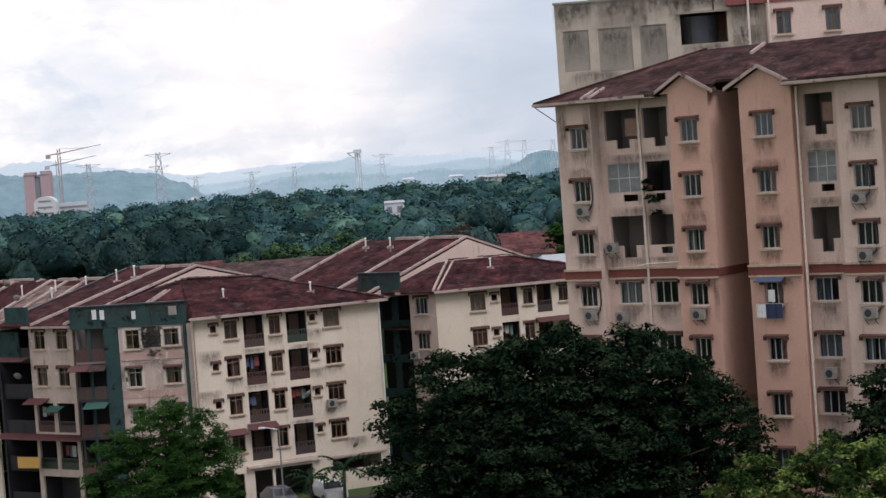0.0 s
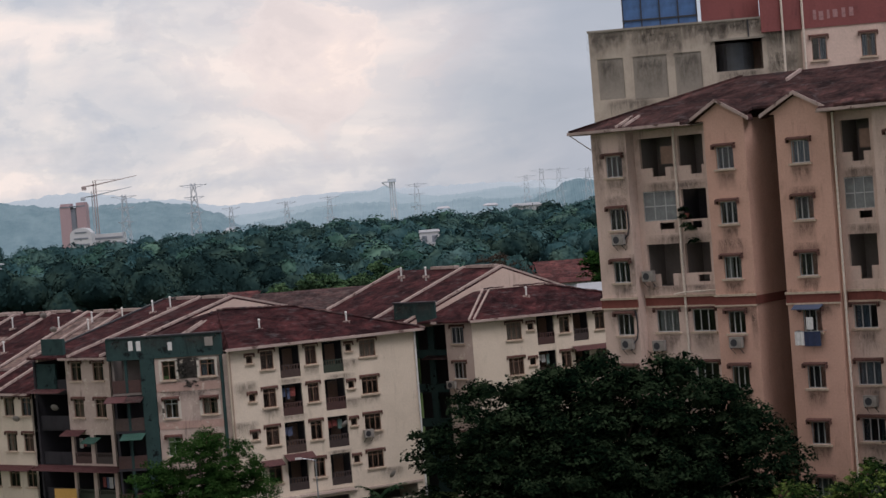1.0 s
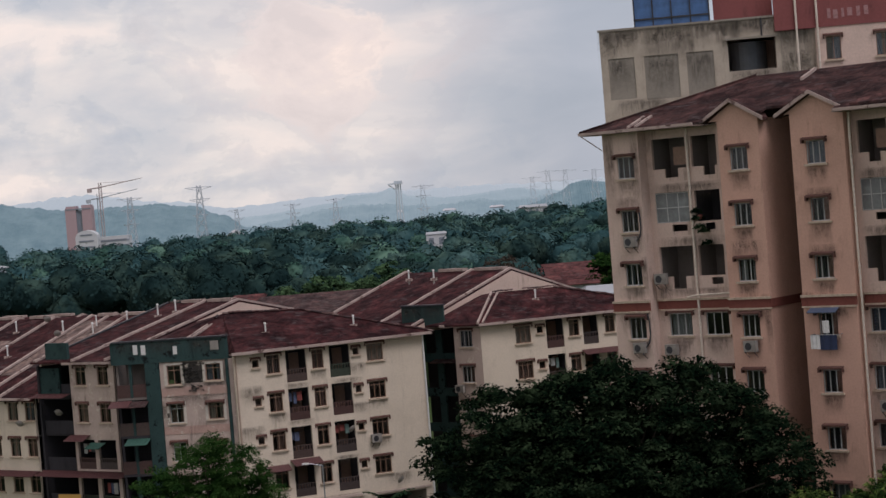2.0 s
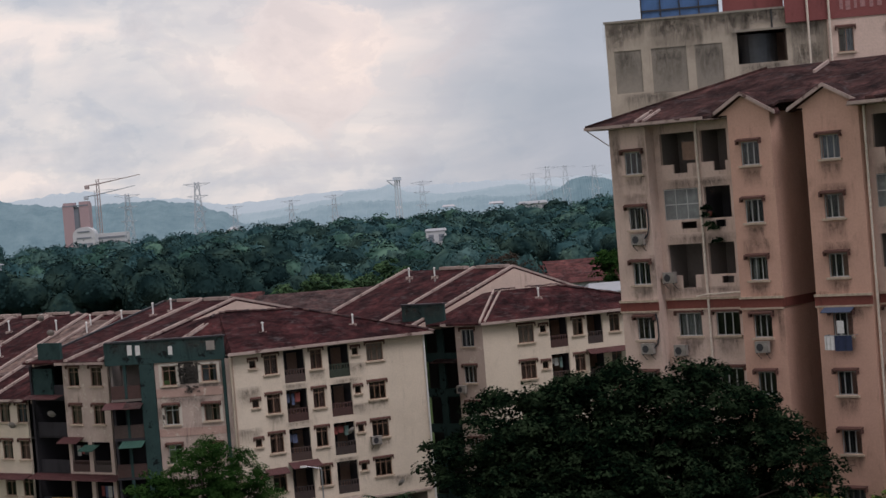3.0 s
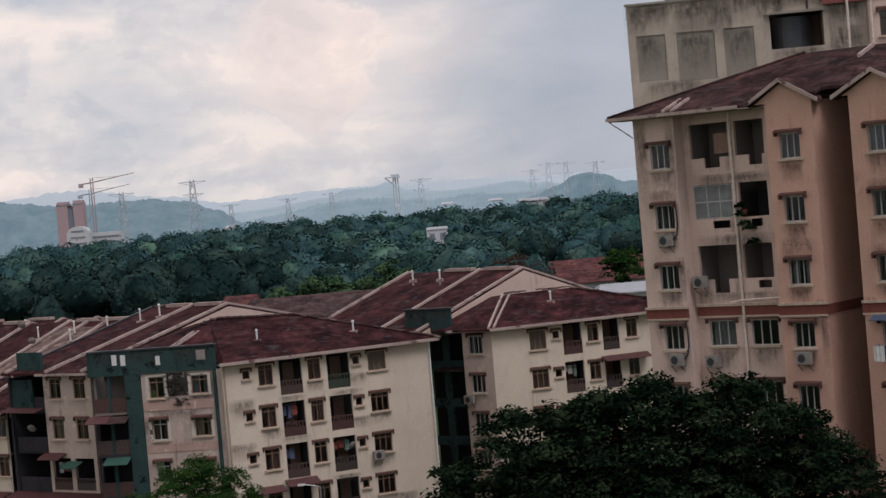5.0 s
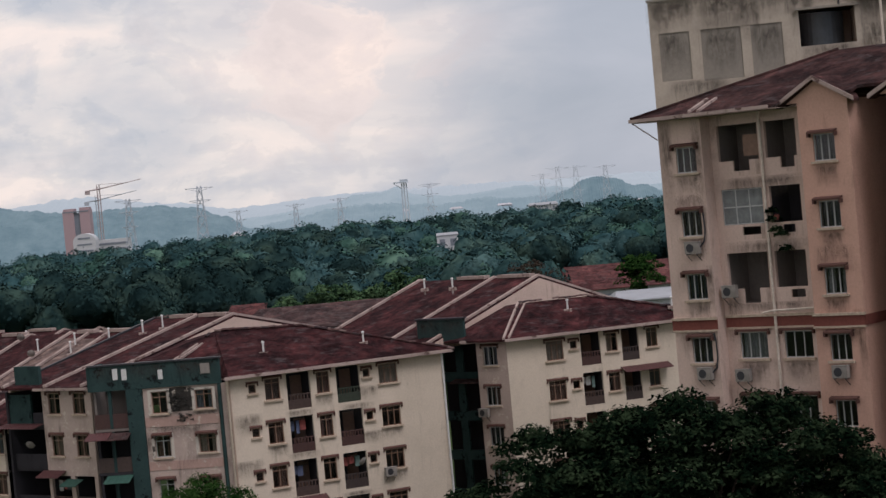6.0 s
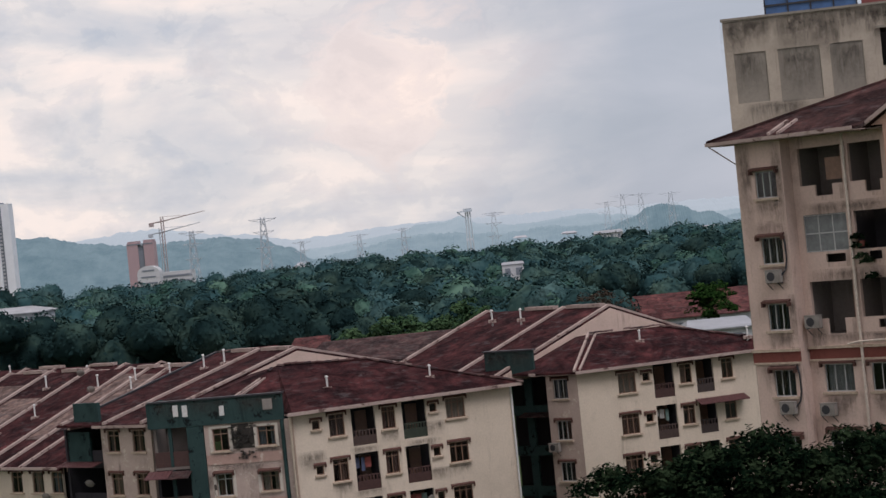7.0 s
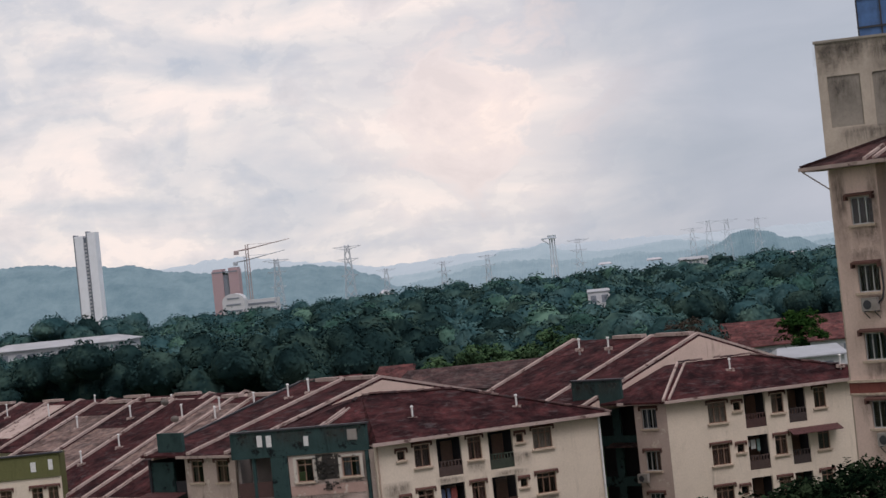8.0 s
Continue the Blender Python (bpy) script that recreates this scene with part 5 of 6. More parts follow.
part("water_tank", Shape().rod((9.0, 1.75, 30.11), (9.0, 1.75, 31.85), 1.2, n=28).rod((9.0, 1.75, 31.85), (9.0, 1.75, 31.97), 1.2, 0.5, 28).data("water_tank", plain("dark_grey_tank", (0.035, 0.04, 0.045), 0.4, var=0.3, scale=1.5)), tower, mW, "round dark grey water tank in the opening")
recess(tower, mW, 7.8, 10.7, 30.1, 32.0, 2.8, panel=0, door=False, y=0.3, mat=M_SOOT)
part("ledge", Shape().box(7.6, 10.9, -0.18, -0.002, 32.0, 32.12).data("ledge", M_CONC_DARK), tower, mW)
part("parapet_coping", Shape().box(-0.08, 13.1, -0.08, 0.38, 33.2, 33.32).data("parapet_coping", M_CONC_DARK), tower, mW)
wall(tower, mW, 13.1, 26.0, 0, 32.3, M_BUFF, [(13.7, 14.6, 30.3, 31.7), (16.7, 17.6, 30.3, 31.7), (20.5, 21.4, 30.3, 31.7)], y0=-0.25)
for x in (14.15, 17.15, 20.95):
    window(tower, mW, x, 30.3, 0.9, 1.4, M_FRAME_BR, 2, 0, hood=0.15, y=-0.25, cloth=M_CURTAIN_T)
wall(tower, mW, 10.7, 26.0, 32.3, 35.6, M_REDWALL, y0=-0.3, thick=0.5, label="faded red painted upper wall")
wall(tower, mW, 7.1, 10.7, 32.3, 35.6, M_REDWALL, y0=1.0, name="set_back_wall")
wall(tower, mW @ pose(0, 0, 0, 0, 0, 90), 0.3, 11.7, 0, 33.2, M_CONC, y0=-0.3)
wall(tower, mW, 0, 26.0, 0, 33.2, M_CONC, y0=11.7)
part("roof_slab", Shape().box(0, 26, 0.3, 11.7, 32.0, 32.3).data("roof_slab", M_CONC), tower, mW)
for x in (12.0, 13.25):
    part("downpipe", Shape().rod((x, -0.42, 27), (x, -0.42, 35.6), 0.07, n=8).data("downpipe", M_PIPE), tower, mW)
part("downpipe", Shape().rod((9.9, -0.06, 32.1), (9.9, -0.06, 33.2), 0.05, n=6).data("downpipe", M_DARK), tower, mW)
for sx, sw, sh in ((1.2, 2.6, 1.7), (3.9, 3.0, 2.2), (6.6, 2.8, 1.6), (9.2, 3.2, 1.2), (11.9, 2.4, 4.0), (2.5, 4.9, 1.0), (6.0, 5.4, 0.9), (9.6, 5.0, 0.9), (0.5, 1.4, 2.6), (8.0, 1.6, 2.6), (5.2, 1.2, 2.8)):
    stain(tower, mW, sx, 33.19, sw, sh)
for sx, sz, sw, sh in ((1.2, 31.5, 1.8, 2.2), (3.7, 31.5, 2.2, 2.6), (6.1, 31.5, 1.8, 2.4), (9.2, 30.1, 3.0, 1.2), (2.3, 28.9, 3.4, 1.2), (12.0, 31.0, 2.2, 3.0)):
    stain(tower, mW, sx, sz, sw, sh)
for x, w, z0, z1 in ((13.9, 0.2, 32.8, 33.4), (14.25, 0.28, 32.75, 33.3), (14.75, 0.16, 32.8, 33.35), (15.1, 0.3, 32.85, 33.35), (15.65, 0.22, 32.8, 33.4), (16.1, 0.26, 32.85, 33.4)):
    solo("faded_lettering", Shape().box(x, x + w, -0.32, -0.303, z0, z1).data("faded_lettering", plain("faded_pale_lettering", (0.30, 0.16, 0.155), 0.85, var=0.3)), mW, "faded pale lettering bar on the red wall", "sign", "faded lettering")
screen = thing("rooftop_screen", pose(13.4, 118.4, 33.3, 0, 0, -7.0), "blue sheet-clad rooftop screen on a steel frame", "rooftop screen")
for i in range(4):
    part("panel", cached("bp", lambda: Shape().box(0.02, 1.12, 0.0, 0.06, -1.0, 3.0).data("panel", M_BLUE)), screen, PLACE[screen] @ Matrix.Translation((1.15 * i, 0, 0)))
part("frame_rail", Shape().box(-0.05, 4.65, -0.07, -0.003, 0.45, 0.55).box(-0.05, 4.65, -0.07, -0.003, 1.9, 2.0).data("frame_rail", M_DARK), screen)
for i in range(5):
    part("frame_post", cached("fp", lambda: Shape().box(-0.04, 0.04, -0.09, -0.07, -1.0, 3.05).data("frame_post", M_DARK)), screen, PLACE[screen] @ Matrix.Translation((1.15 * i, 0, 0)))


# ------------------------------------------------------------------ trees
def leaf_mesh(name, centres, normals, sizes, mat, rng, length=1.9):
    """Small pointed leaf sprays, one quad folded along its rib for each."""
    n = len(centres)
    t = np.cross(normals, rng.normal(size=(n, 3)))
    t /= np.linalg.norm(t, axis=1)[:, None] + 1e-9
    b = np.cross(normals, t)
    s = sizes[:, None]
    fold = normals * s * 0.18
    p = np.stack([centres - t * s * length / 2, centres + b * s * 0.5 - fold, centres + t * s * length / 2, centres - b * s * 0.5 - fold], 1).reshape(-1, 3)
    i = np.arange(n) * 4
    f = np.concatenate([np.stack([i, i + 1, i + 2], 1), np.stack([i, i + 2, i + 3], 1)])
    me = bpy.data.meshes.new(name)
    me.from_pydata(p.tolist(), [], f.tolist())
    me.materials.append(mat)
    return me


def clump_points(rng, centres, radii, per, size, wild=0.42):
    """Leaves spread through round clumps, denser at the outside and on top."""
    c = np.repeat(centres, per, 0)
    r = np.repeat(radii, per)[:, None]
    d = rng.normal(size=(len(c), 3))
    d[:, 2] = np.abs(d[:, 2]) * 0.9 + d[:, 2] * 0.25
    d /= np.linalg.norm(d, axis=1)[:, None]
    p = c + d * r * rng.uniform(0.55, 1.08, (len(c), 1)) * np.array([1, 1, 0.8])
    nrm = d * 0.7 + rng.normal(size=d.shape) * wild + np.array([0, 0, 0.8])
    nrm /= np.linalg.norm(nrm, axis=1)[:, None]
    return p, nrm, rng.uniform(0.6, 1.3, len(c)) * size


def make_tree(name, base, height, lobes, mat, label, seed, clumps=110, per=130, leaf=0.26, clump=(0.8, 1.6), group=""):
    """lobes: ellipsoids (cx, cy, cz, rx, ry, rz) about the base that shape the crown's outline."""
    rng = np.random.default_rng(seed)
    t = thing(name, pose(*base), label, "tree", group)
    s = Shape()
    top = height * 0.45
    s.rod((0, 0, -0.2), (0.15, 0, top * 0.5), height * 0.035, height * 0.028, 9).rod((0.15, 0, top * 0.5), (0, 0.1, top), height * 0.028, height * 0.022, 9)
    cs, rs = [], []
    vol = np.array([l[3] * l[4] for l in lobes])
    for l, q in zip(lobes, vol / vol.sum()):
        k = int(clumps * q)
        d = rng.normal(size=(k, 3))
        d[:, 2] = np.where(d[:, 2] < -0.9, -d[:, 2], d[:, 2])
        d /= np.linalg.norm(d, axis=1)[:, None]
        f = np.where(rng.random(k) < 0.65, rng.uniform(0.76, 0.98, k), rng.uniform(0.3, 0.75, k))
        cs.append(np.array(l[:3]) + d * np.array(l[3:]) * f[:, None])
        rs.append(rng.uniform(*clump, k))
        for j in range(0, k, max(1, k // 6)):
            s.rod((0, 0.1, top * rng.uniform(0.7, 1.0)), tuple(cs[-1][j] * 0.95), height * 0.012, 0.03, 6)
    part("trunk", s.data("trunk", M_BARK), t)
    cs, rs = np.concatenate(cs), np.concatenate(rs)
    p, nrm, sz = clump_points(rng, cs, rs, per, leaf)
    part("crown", leaf_mesh("crown", p, nrm, sz, mat, rng), t)
    return t


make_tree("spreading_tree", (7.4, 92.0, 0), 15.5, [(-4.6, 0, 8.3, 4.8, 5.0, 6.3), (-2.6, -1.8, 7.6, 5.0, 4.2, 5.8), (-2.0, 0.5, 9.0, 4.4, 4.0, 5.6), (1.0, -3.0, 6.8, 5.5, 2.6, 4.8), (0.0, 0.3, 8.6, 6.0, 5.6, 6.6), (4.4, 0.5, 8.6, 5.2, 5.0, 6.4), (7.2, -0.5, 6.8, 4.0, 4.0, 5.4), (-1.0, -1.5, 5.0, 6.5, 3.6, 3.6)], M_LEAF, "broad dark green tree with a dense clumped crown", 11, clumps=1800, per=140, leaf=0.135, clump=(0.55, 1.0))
make_tree("young_tree", (-15.3, 118.0, 0), 10.8, [(0.3, 0, 5.4, 4.0, 3.8, 4.8), (-2.6, 0, 4.6, 2.8, 2.8, 4.0), (2.4, 0, 4.8, 2.6, 2.6, 3.8), (0, -0.5, 4.6, 2.6, 2.6, 3.6)], M_LEAF_L, "feathery fresh green tree before the cream flats", 12, clumps=520, per=150, leaf=0.095, clump=(0.4, 0.75))
make_tree("garden_tree", (18.2, 83.5, 0), 10.3, [(-1.8, 0, 5.6, 2.8, 2.6, 4.0), (1.5, 0, 6.0, 3.0, 2.6, 4.0), (4.0, 0.5, 5.8, 2.4, 2.4, 3.8)], M_LEAF_Y, "garden tree with pale yellow-green leaf tips", 13, clumps=260, per=150, leaf=0.13, clump=(0.45, 0.8))
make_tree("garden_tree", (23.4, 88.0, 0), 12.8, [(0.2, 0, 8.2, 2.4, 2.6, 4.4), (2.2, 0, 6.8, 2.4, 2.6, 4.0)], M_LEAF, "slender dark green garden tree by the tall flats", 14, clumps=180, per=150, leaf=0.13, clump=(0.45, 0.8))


def crown_kind(rng, k):
    """A crown swollen into clumps: its inner mass and the leaf sprays that clothe it; radius about 1."""
    bm = bmesh.new()
    bmesh.ops.create_icosphere(bm, subdivisions=3, radius=1.0)
    bm.verts.ensure_lookup_table()
    pts = np.array([v.co for v in bm.verts])
    faces = np.array([[v.index for v in f.verts] for f in bm.faces])
    bm.free()
    out = []
    seeds = rng.normal(size=(30, 3))
    seeds[:, 2] = np.abs(seeds[:, 2])
    seeds /= np.linalg.norm(seeds, axis=1)[:, None]
    swell = rng.uniform(0.14, 0.44, 30)
    for p in pts:
        d = np.arccos(np.clip(seeds @ p, -1, 1))
        r = 0.60 + np.max(swell * np.sqrt(np.clip(1 - (d / 0.48) ** 2, 0, 1)))
        q = Vector(p)
        r += 0.10 * noise.noise(q * 3.1 + Vector((k * 7.0, 0, 0))) + 0.09 * noise.noise(q * 8.0 + Vector((0, k * 5.0, 0))) + rng.uniform(-0.03, 0.03)
        out.append(p * r * (1.0 if p[2] > -0.2 else 0.85))
    out = np.array(out)
    up = faces[pts[faces].mean(1)[:, 2] > -0.35]
    tri = out[up[rng.integers(0, len(up), 560 if k < 5 else 370)]]
    w = rng.dirichlet((1, 1, 1), len(tri))
    at = (tri * w[:, :, None]).sum(1)
    nrm = np.cross(tri[:, 1] - tri[:, 0], tri[:, 2] - tri[:, 0])
    nrm /= np.linalg.norm(nrm, axis=1)[:, None] + 1e-9
    core = bmesh.new()
    bmesh.ops.create_icosphere(core, subdivisions=2, radius=1.0)
    core.verts.ensure_lookup_table()
    ids = [int(np.argmin(((pts - np.array(v.co)) ** 2).sum(1))) for v in core.verts]
    inner = out[ids] * 0.93
    shell = np.array([[v.index for v in f.verts] for f in core.faces])
    core.free()
    return inner, shell, at * rng.uniform(0.97, 1.05, (len(at), 1)), nrm


def far_woods():
    """The belt of woodland beyond the roofs, one mass of crowns."""
    rng = np.random.default_rng(21)
    near = [crown_kind(rng, k) for k in range(5)]
    far = [crown_kind(rng, k) for k in range(5, 11)]
    V, F, P, N, S, K, L, n = [], [], [], [], [], [], [], 0
    y = 188.0
    while y < 580:
        step = 4.1 + (y - 188) * 0.0115
        half = 0.29 * y + 12
        x = -half - rng.uniform(0, step)
        while x < half * 0.75:
            xx, yy = x + rng.uniform(-0.4, 0.4) * step, y + rng.uniform(-0.4, 0.4) * step
            px = xx / yy
            keep = not (yy < 236 and px > 0.04) and not (yy < 216 and -0.14 < px < -0.085)
            keep = keep and not (yy < 197 and px > -0.1) and not (yy < 228 and px < -0.15)
            keep = keep and not (280 < yy < 318 and -0.012 < px < 0.006)
            if keep:
                top = 16.9 + 1.9 * (yy - 190) / 350 + 1.2 * noise.noise((xx * 0.03, yy * 0.03, 3)) + rng.uniform(-2.8, 1.5) - 1.2 * smooth(0.08, 0.16, -px) * smooth(240, 330, yy)
                if px < -0.085 and yy < 250:
                    top += 1.5
                if 395 < yy < 440 and -118 < xx < -90:
                    top += 4.5 * (1 - ((xx + 104) / 14) ** 2)
                if -0.09 < px < 0.0 and yy < 235:
                    top -= 0.6
                r = step * rng.uniform(0.45, 0.78)
                if rng.random() < 0.2:
                    r *= 1.35
                h = r * rng.uniform(0.95, 1.6)
                kinds = near if yy < 245 else far
                p, f, e, en = kinds[int(rng.integers(0, len(kinds)))]
                a = rng.uniform(0, 2 * np.pi)
                c, s = np.cos(a), np.sin(a)
                rot = np.array([[c, s, 0], [-s, c, 0], [0, 0, 1]])
                at = np.array([xx, yy, top - h])
                V.append(p @ rot * np.array([r, r, h]) + at)
                F.append(f + n)
                pk = rng.random()
                # near-left crowns painted darker, as there is less haze before them
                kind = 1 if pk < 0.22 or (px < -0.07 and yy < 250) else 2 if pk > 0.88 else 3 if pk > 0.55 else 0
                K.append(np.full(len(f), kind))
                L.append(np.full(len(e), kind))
                n += len(p)
                P.append(e @ rot * np.array([r, r, h]) + at)
                N.append(en @ rot + rng.normal(size=e.shape) * 0.2)
                S.append(rng.uniform(0.075, 0.155, len(e)) * r)
            x += step
        y += step * 0.82
    N = np.concatenate(N)
    N /= np.linalg.norm(N, axis=1)[:, None]
    P, S = np.concatenate(P), np.concatenate(S)
    t = np.cross(N, rng.normal(size=N.shape))
    t /= np.linalg.norm(t, axis=1)[:, None]
    s3 = S[:, None]
    w = np.cross(N, t)
    leaf = np.stack([P - t * s3 * 0.6, P + w * s3 * 0.4, P + t * s3 * 0.6, P - w * s3 * 0.4], 1).reshape(-1, 3)
    i = np.arange(len(P)) * 4 + n
    me = bpy.data.meshes.new("woodland")
    tri = np.concatenate(F + [np.stack([i, i + 1, i + 2], 1), np.stack([i, i + 2, i + 3], 1)])
    me.from_pydata(np.concatenate(V + [leaf]).tolist(), [], tri.tolist())
    me.polygons.foreach_set("use_smooth", [True] * len(me.polygons))
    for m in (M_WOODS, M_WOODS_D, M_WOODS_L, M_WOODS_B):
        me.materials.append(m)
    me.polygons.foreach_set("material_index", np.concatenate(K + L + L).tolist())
    solo("woodland", me, Matrix(), "dense dark green tropical woodland canopy", "woodland", kind="stuff")


far_woods()
M_LEAF_B = foliage("brownish_dry_leaves", (0.020, 0.016, 0.012), (0.045, 0.034, 0.026), (0.075, 0.058, 0.045), 1.0)
M_LEAF_P = foliage("pale_green_leaves", (0.018, 0.040, 0.022), (0.040, 0.078, 0.036), (0.075, 0.125, 0.060), 0.5)
make_tree("dry_tree", (5.4, 168.0, 0), 18.0, [(0, 0, 15.6, 3.0, 2.4, 2.6), (-2.8, 0, 15.0, 1.8, 1.8, 1.9)], M_LEAF_B, "brownish dry tree behind the second block", 51, clumps=90, per=70, leaf=0.12, clump=(0.4, 0.8))
make_tree("pale_tree", (-5.2, 187.5, 4), 13.9, [(0, 0, 11.0, 2.4, 2.2, 2.8), (-1.8, 0, 10.0, 1.8, 1.8, 2.4)], M_LEAF_P, "lighter green tree at the edge of the woods", 52, clumps=80, per=70, leaf=0.2, clump=(0.5, 0.9), group="trees beyond the roofs")
make_tree("pale_tree", (-11.5, 186.5, 4), 13.2, [(0, 0, 10.5, 3.4, 2.2, 2.6), (3.2, 0, 10.0, 2.2, 1.8, 2.4), (-3.6, 0, 9.9, 2.4, 1.8, 2.4)], M_LEAF_P, "lighter green bushy tree beyond the hall roof", 53, clumps=130, per=70, leaf=0.2, clump=(0.5, 0.9), group="trees beyond the roofs")
make_tree("round_tree", (18.4, 211.0, 5), 11.6, [(0, 0, 9.0, 2.4, 2.2, 2.4)], M_LEAF_L, "round green tree by the pale shed", 54, clumps=60, per=70, leaf=0.2, clump=(0.5, 0.9), group="trees beyond the roofs")


# ------------------------------------------------------------------ distant buildings, pylons and crane
def small_house(name, x0, x1, y0, y1, z0, eave, ridge, roof_mat, label, wall_mat=M_FARWHITE, group="distant houses", rl=0.8, o=0.4):
    t = thing(name, pose((x0 + x1) / 2, (y0 + y1) / 2, z0), label, "house", group)
    w, d, h, r = (x1 - x0) / 2, (y1 - y0) / 2, eave - z0, ridge - z0
    part("wall", Shape().box(-w, w, -d, d, 0, h).data("wall", wall_mat), t)
    part("roof", Shape().slab([(-w - o, -d - o, h), (w + o, -d - o, h), (w * rl, 0, r), (-w * rl, 0, r)], 0.12).slab([(w + o, d + o, h), (-w - o, d + o, h), (-w * rl, 0, r), (w * rl, 0, r)], 0.12).slab([(-w - o, d + o, h), (-w - o, -d - o, h), (-w * rl, 0, r)], 0.12).slab([(w + o, -d - o, h), (w + o, d + o, h), (w * rl, 0, r)], 0.12).data("roof", roof_mat), t)
    n = max(2, int(w))
    for i in range(n):
        part("window", cached("fw", lambda: Shape().box(-0.4, 0.4, -0.05, 0.02, 0, 1.1).data("window", M_FARGREY)), t, PLACE[t] @ Matrix.Translation((-w + 2 * w * (i + 0.5) / n, -d, h - 1.7)))
    return t


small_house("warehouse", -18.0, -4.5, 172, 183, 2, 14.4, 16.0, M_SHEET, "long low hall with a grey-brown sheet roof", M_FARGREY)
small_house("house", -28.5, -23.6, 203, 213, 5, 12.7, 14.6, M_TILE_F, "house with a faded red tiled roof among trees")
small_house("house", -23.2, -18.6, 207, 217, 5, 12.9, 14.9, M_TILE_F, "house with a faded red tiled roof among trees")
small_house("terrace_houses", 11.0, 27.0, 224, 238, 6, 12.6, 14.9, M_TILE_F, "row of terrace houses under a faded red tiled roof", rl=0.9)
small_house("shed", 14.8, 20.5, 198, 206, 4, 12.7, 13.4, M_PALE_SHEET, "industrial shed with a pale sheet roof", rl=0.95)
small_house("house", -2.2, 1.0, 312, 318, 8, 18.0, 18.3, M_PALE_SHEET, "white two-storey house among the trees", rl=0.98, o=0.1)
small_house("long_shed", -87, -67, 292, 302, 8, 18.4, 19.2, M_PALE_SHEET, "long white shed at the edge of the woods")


def pylon(x, y, z0, z1, s, label="grey lattice power pylon with three pairs of arms"):
    t = thing("power_pylon", pose(x, y, z0), label, "pylon", "power pylons")
    h = z1 - z0
    b = Shape()
    w0, w1 = 0.085 * h, 0.022 * h
    r = 0.10 * s
    for sx in (-1, 1):
        for sy in (-1, 1):
            b.rod((sx * w0, sy * w0, 0), (sx * w1, sy * w1, h), r, r * 0.7, 4)
    n = 8
    for i in range(n):
        a, c = i / n, (i + 1) / n
        wa, wc = w0 + (w1 - w0) * a, w0 + (w1 - w0) * c
        for q in (-1, 1):
            b.rod((-wa, q * wa, h * a), (wc, q * wc, h * c), r * 0.5, n=4).rod((wa, q * wa, h * a), (-wc, q * wc, h * c), r * 0.5, n=4)
    part("lattice_mast", b.data("lattice_mast", M_FARSTEEL), t)
    for k, (f, l) in enumerate(((0.98, 0.16), (0.84, 0.12), (0.66, 0.10))):
        c = Shape()
        for q in (-1, 1):
            c.rod((0, 0, h * f), (q * l * h, 0, h * f), r * 0.9, r * 0.4, 4).rod((0, 0, h * (f - 0.04)), (q * l * h, 0, h * f), r * 0.6, r * 0.4, 4)
        part("cross_arm", c.data("cross_arm", M_FARSTEEL), t)
    return t


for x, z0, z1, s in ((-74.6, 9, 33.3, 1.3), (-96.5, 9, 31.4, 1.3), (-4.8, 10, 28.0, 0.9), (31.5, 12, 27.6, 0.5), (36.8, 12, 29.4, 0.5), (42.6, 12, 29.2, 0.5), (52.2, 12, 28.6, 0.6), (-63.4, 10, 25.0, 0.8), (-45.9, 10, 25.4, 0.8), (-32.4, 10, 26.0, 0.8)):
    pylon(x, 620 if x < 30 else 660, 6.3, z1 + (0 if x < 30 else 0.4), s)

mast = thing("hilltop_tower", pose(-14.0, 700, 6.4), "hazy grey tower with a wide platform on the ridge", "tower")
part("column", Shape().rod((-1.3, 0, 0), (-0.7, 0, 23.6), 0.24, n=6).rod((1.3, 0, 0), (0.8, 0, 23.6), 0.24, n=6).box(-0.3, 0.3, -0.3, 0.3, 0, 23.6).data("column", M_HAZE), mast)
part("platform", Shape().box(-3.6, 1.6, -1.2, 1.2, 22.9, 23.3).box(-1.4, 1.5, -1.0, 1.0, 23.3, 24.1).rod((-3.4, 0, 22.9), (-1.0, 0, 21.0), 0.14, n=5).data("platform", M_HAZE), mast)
small_house("long_shed", 26.5, 35.5, 655, 663, 10, 17.9, 18.7, M_PALE_SHEET, "long pale shed at the foot of the hill", rl=0.95)
small_house("long_shed", 52.5, 65.5, 640, 648, 10, 16.2, 17.3, M_PALE_SHEET, "long pale shed at the foot of the hill", rl=0.95)
small_house("house", -65.0, -60.0, 600, 606, 10, 16.8, 18.6, M_FARHOUSE, "pale house with a pinkish roof above the trees", rl=0.3)
for x, y, w, z in ((-40, 835, 3.5, 18.6), (-33, 838, 2.4, 19.4), (-24, 836, 3.0, 18.4), (-18, 838, 2.2, 18.8), (4, 836, 2.6, 17.8), (11, 838, 3.2, 18.0), (-52, 836, 2.8, 17.4), (-48, 838, 2.0, 18.2), (24, 836, 3.0, 17.6)):
    small_house("house", x - w, x + w, y, y + 4, z - 6, z, z + 0.7, M_FARHOUSE, "tiny pale house on the hazy hillside", M_FARHOUSE)

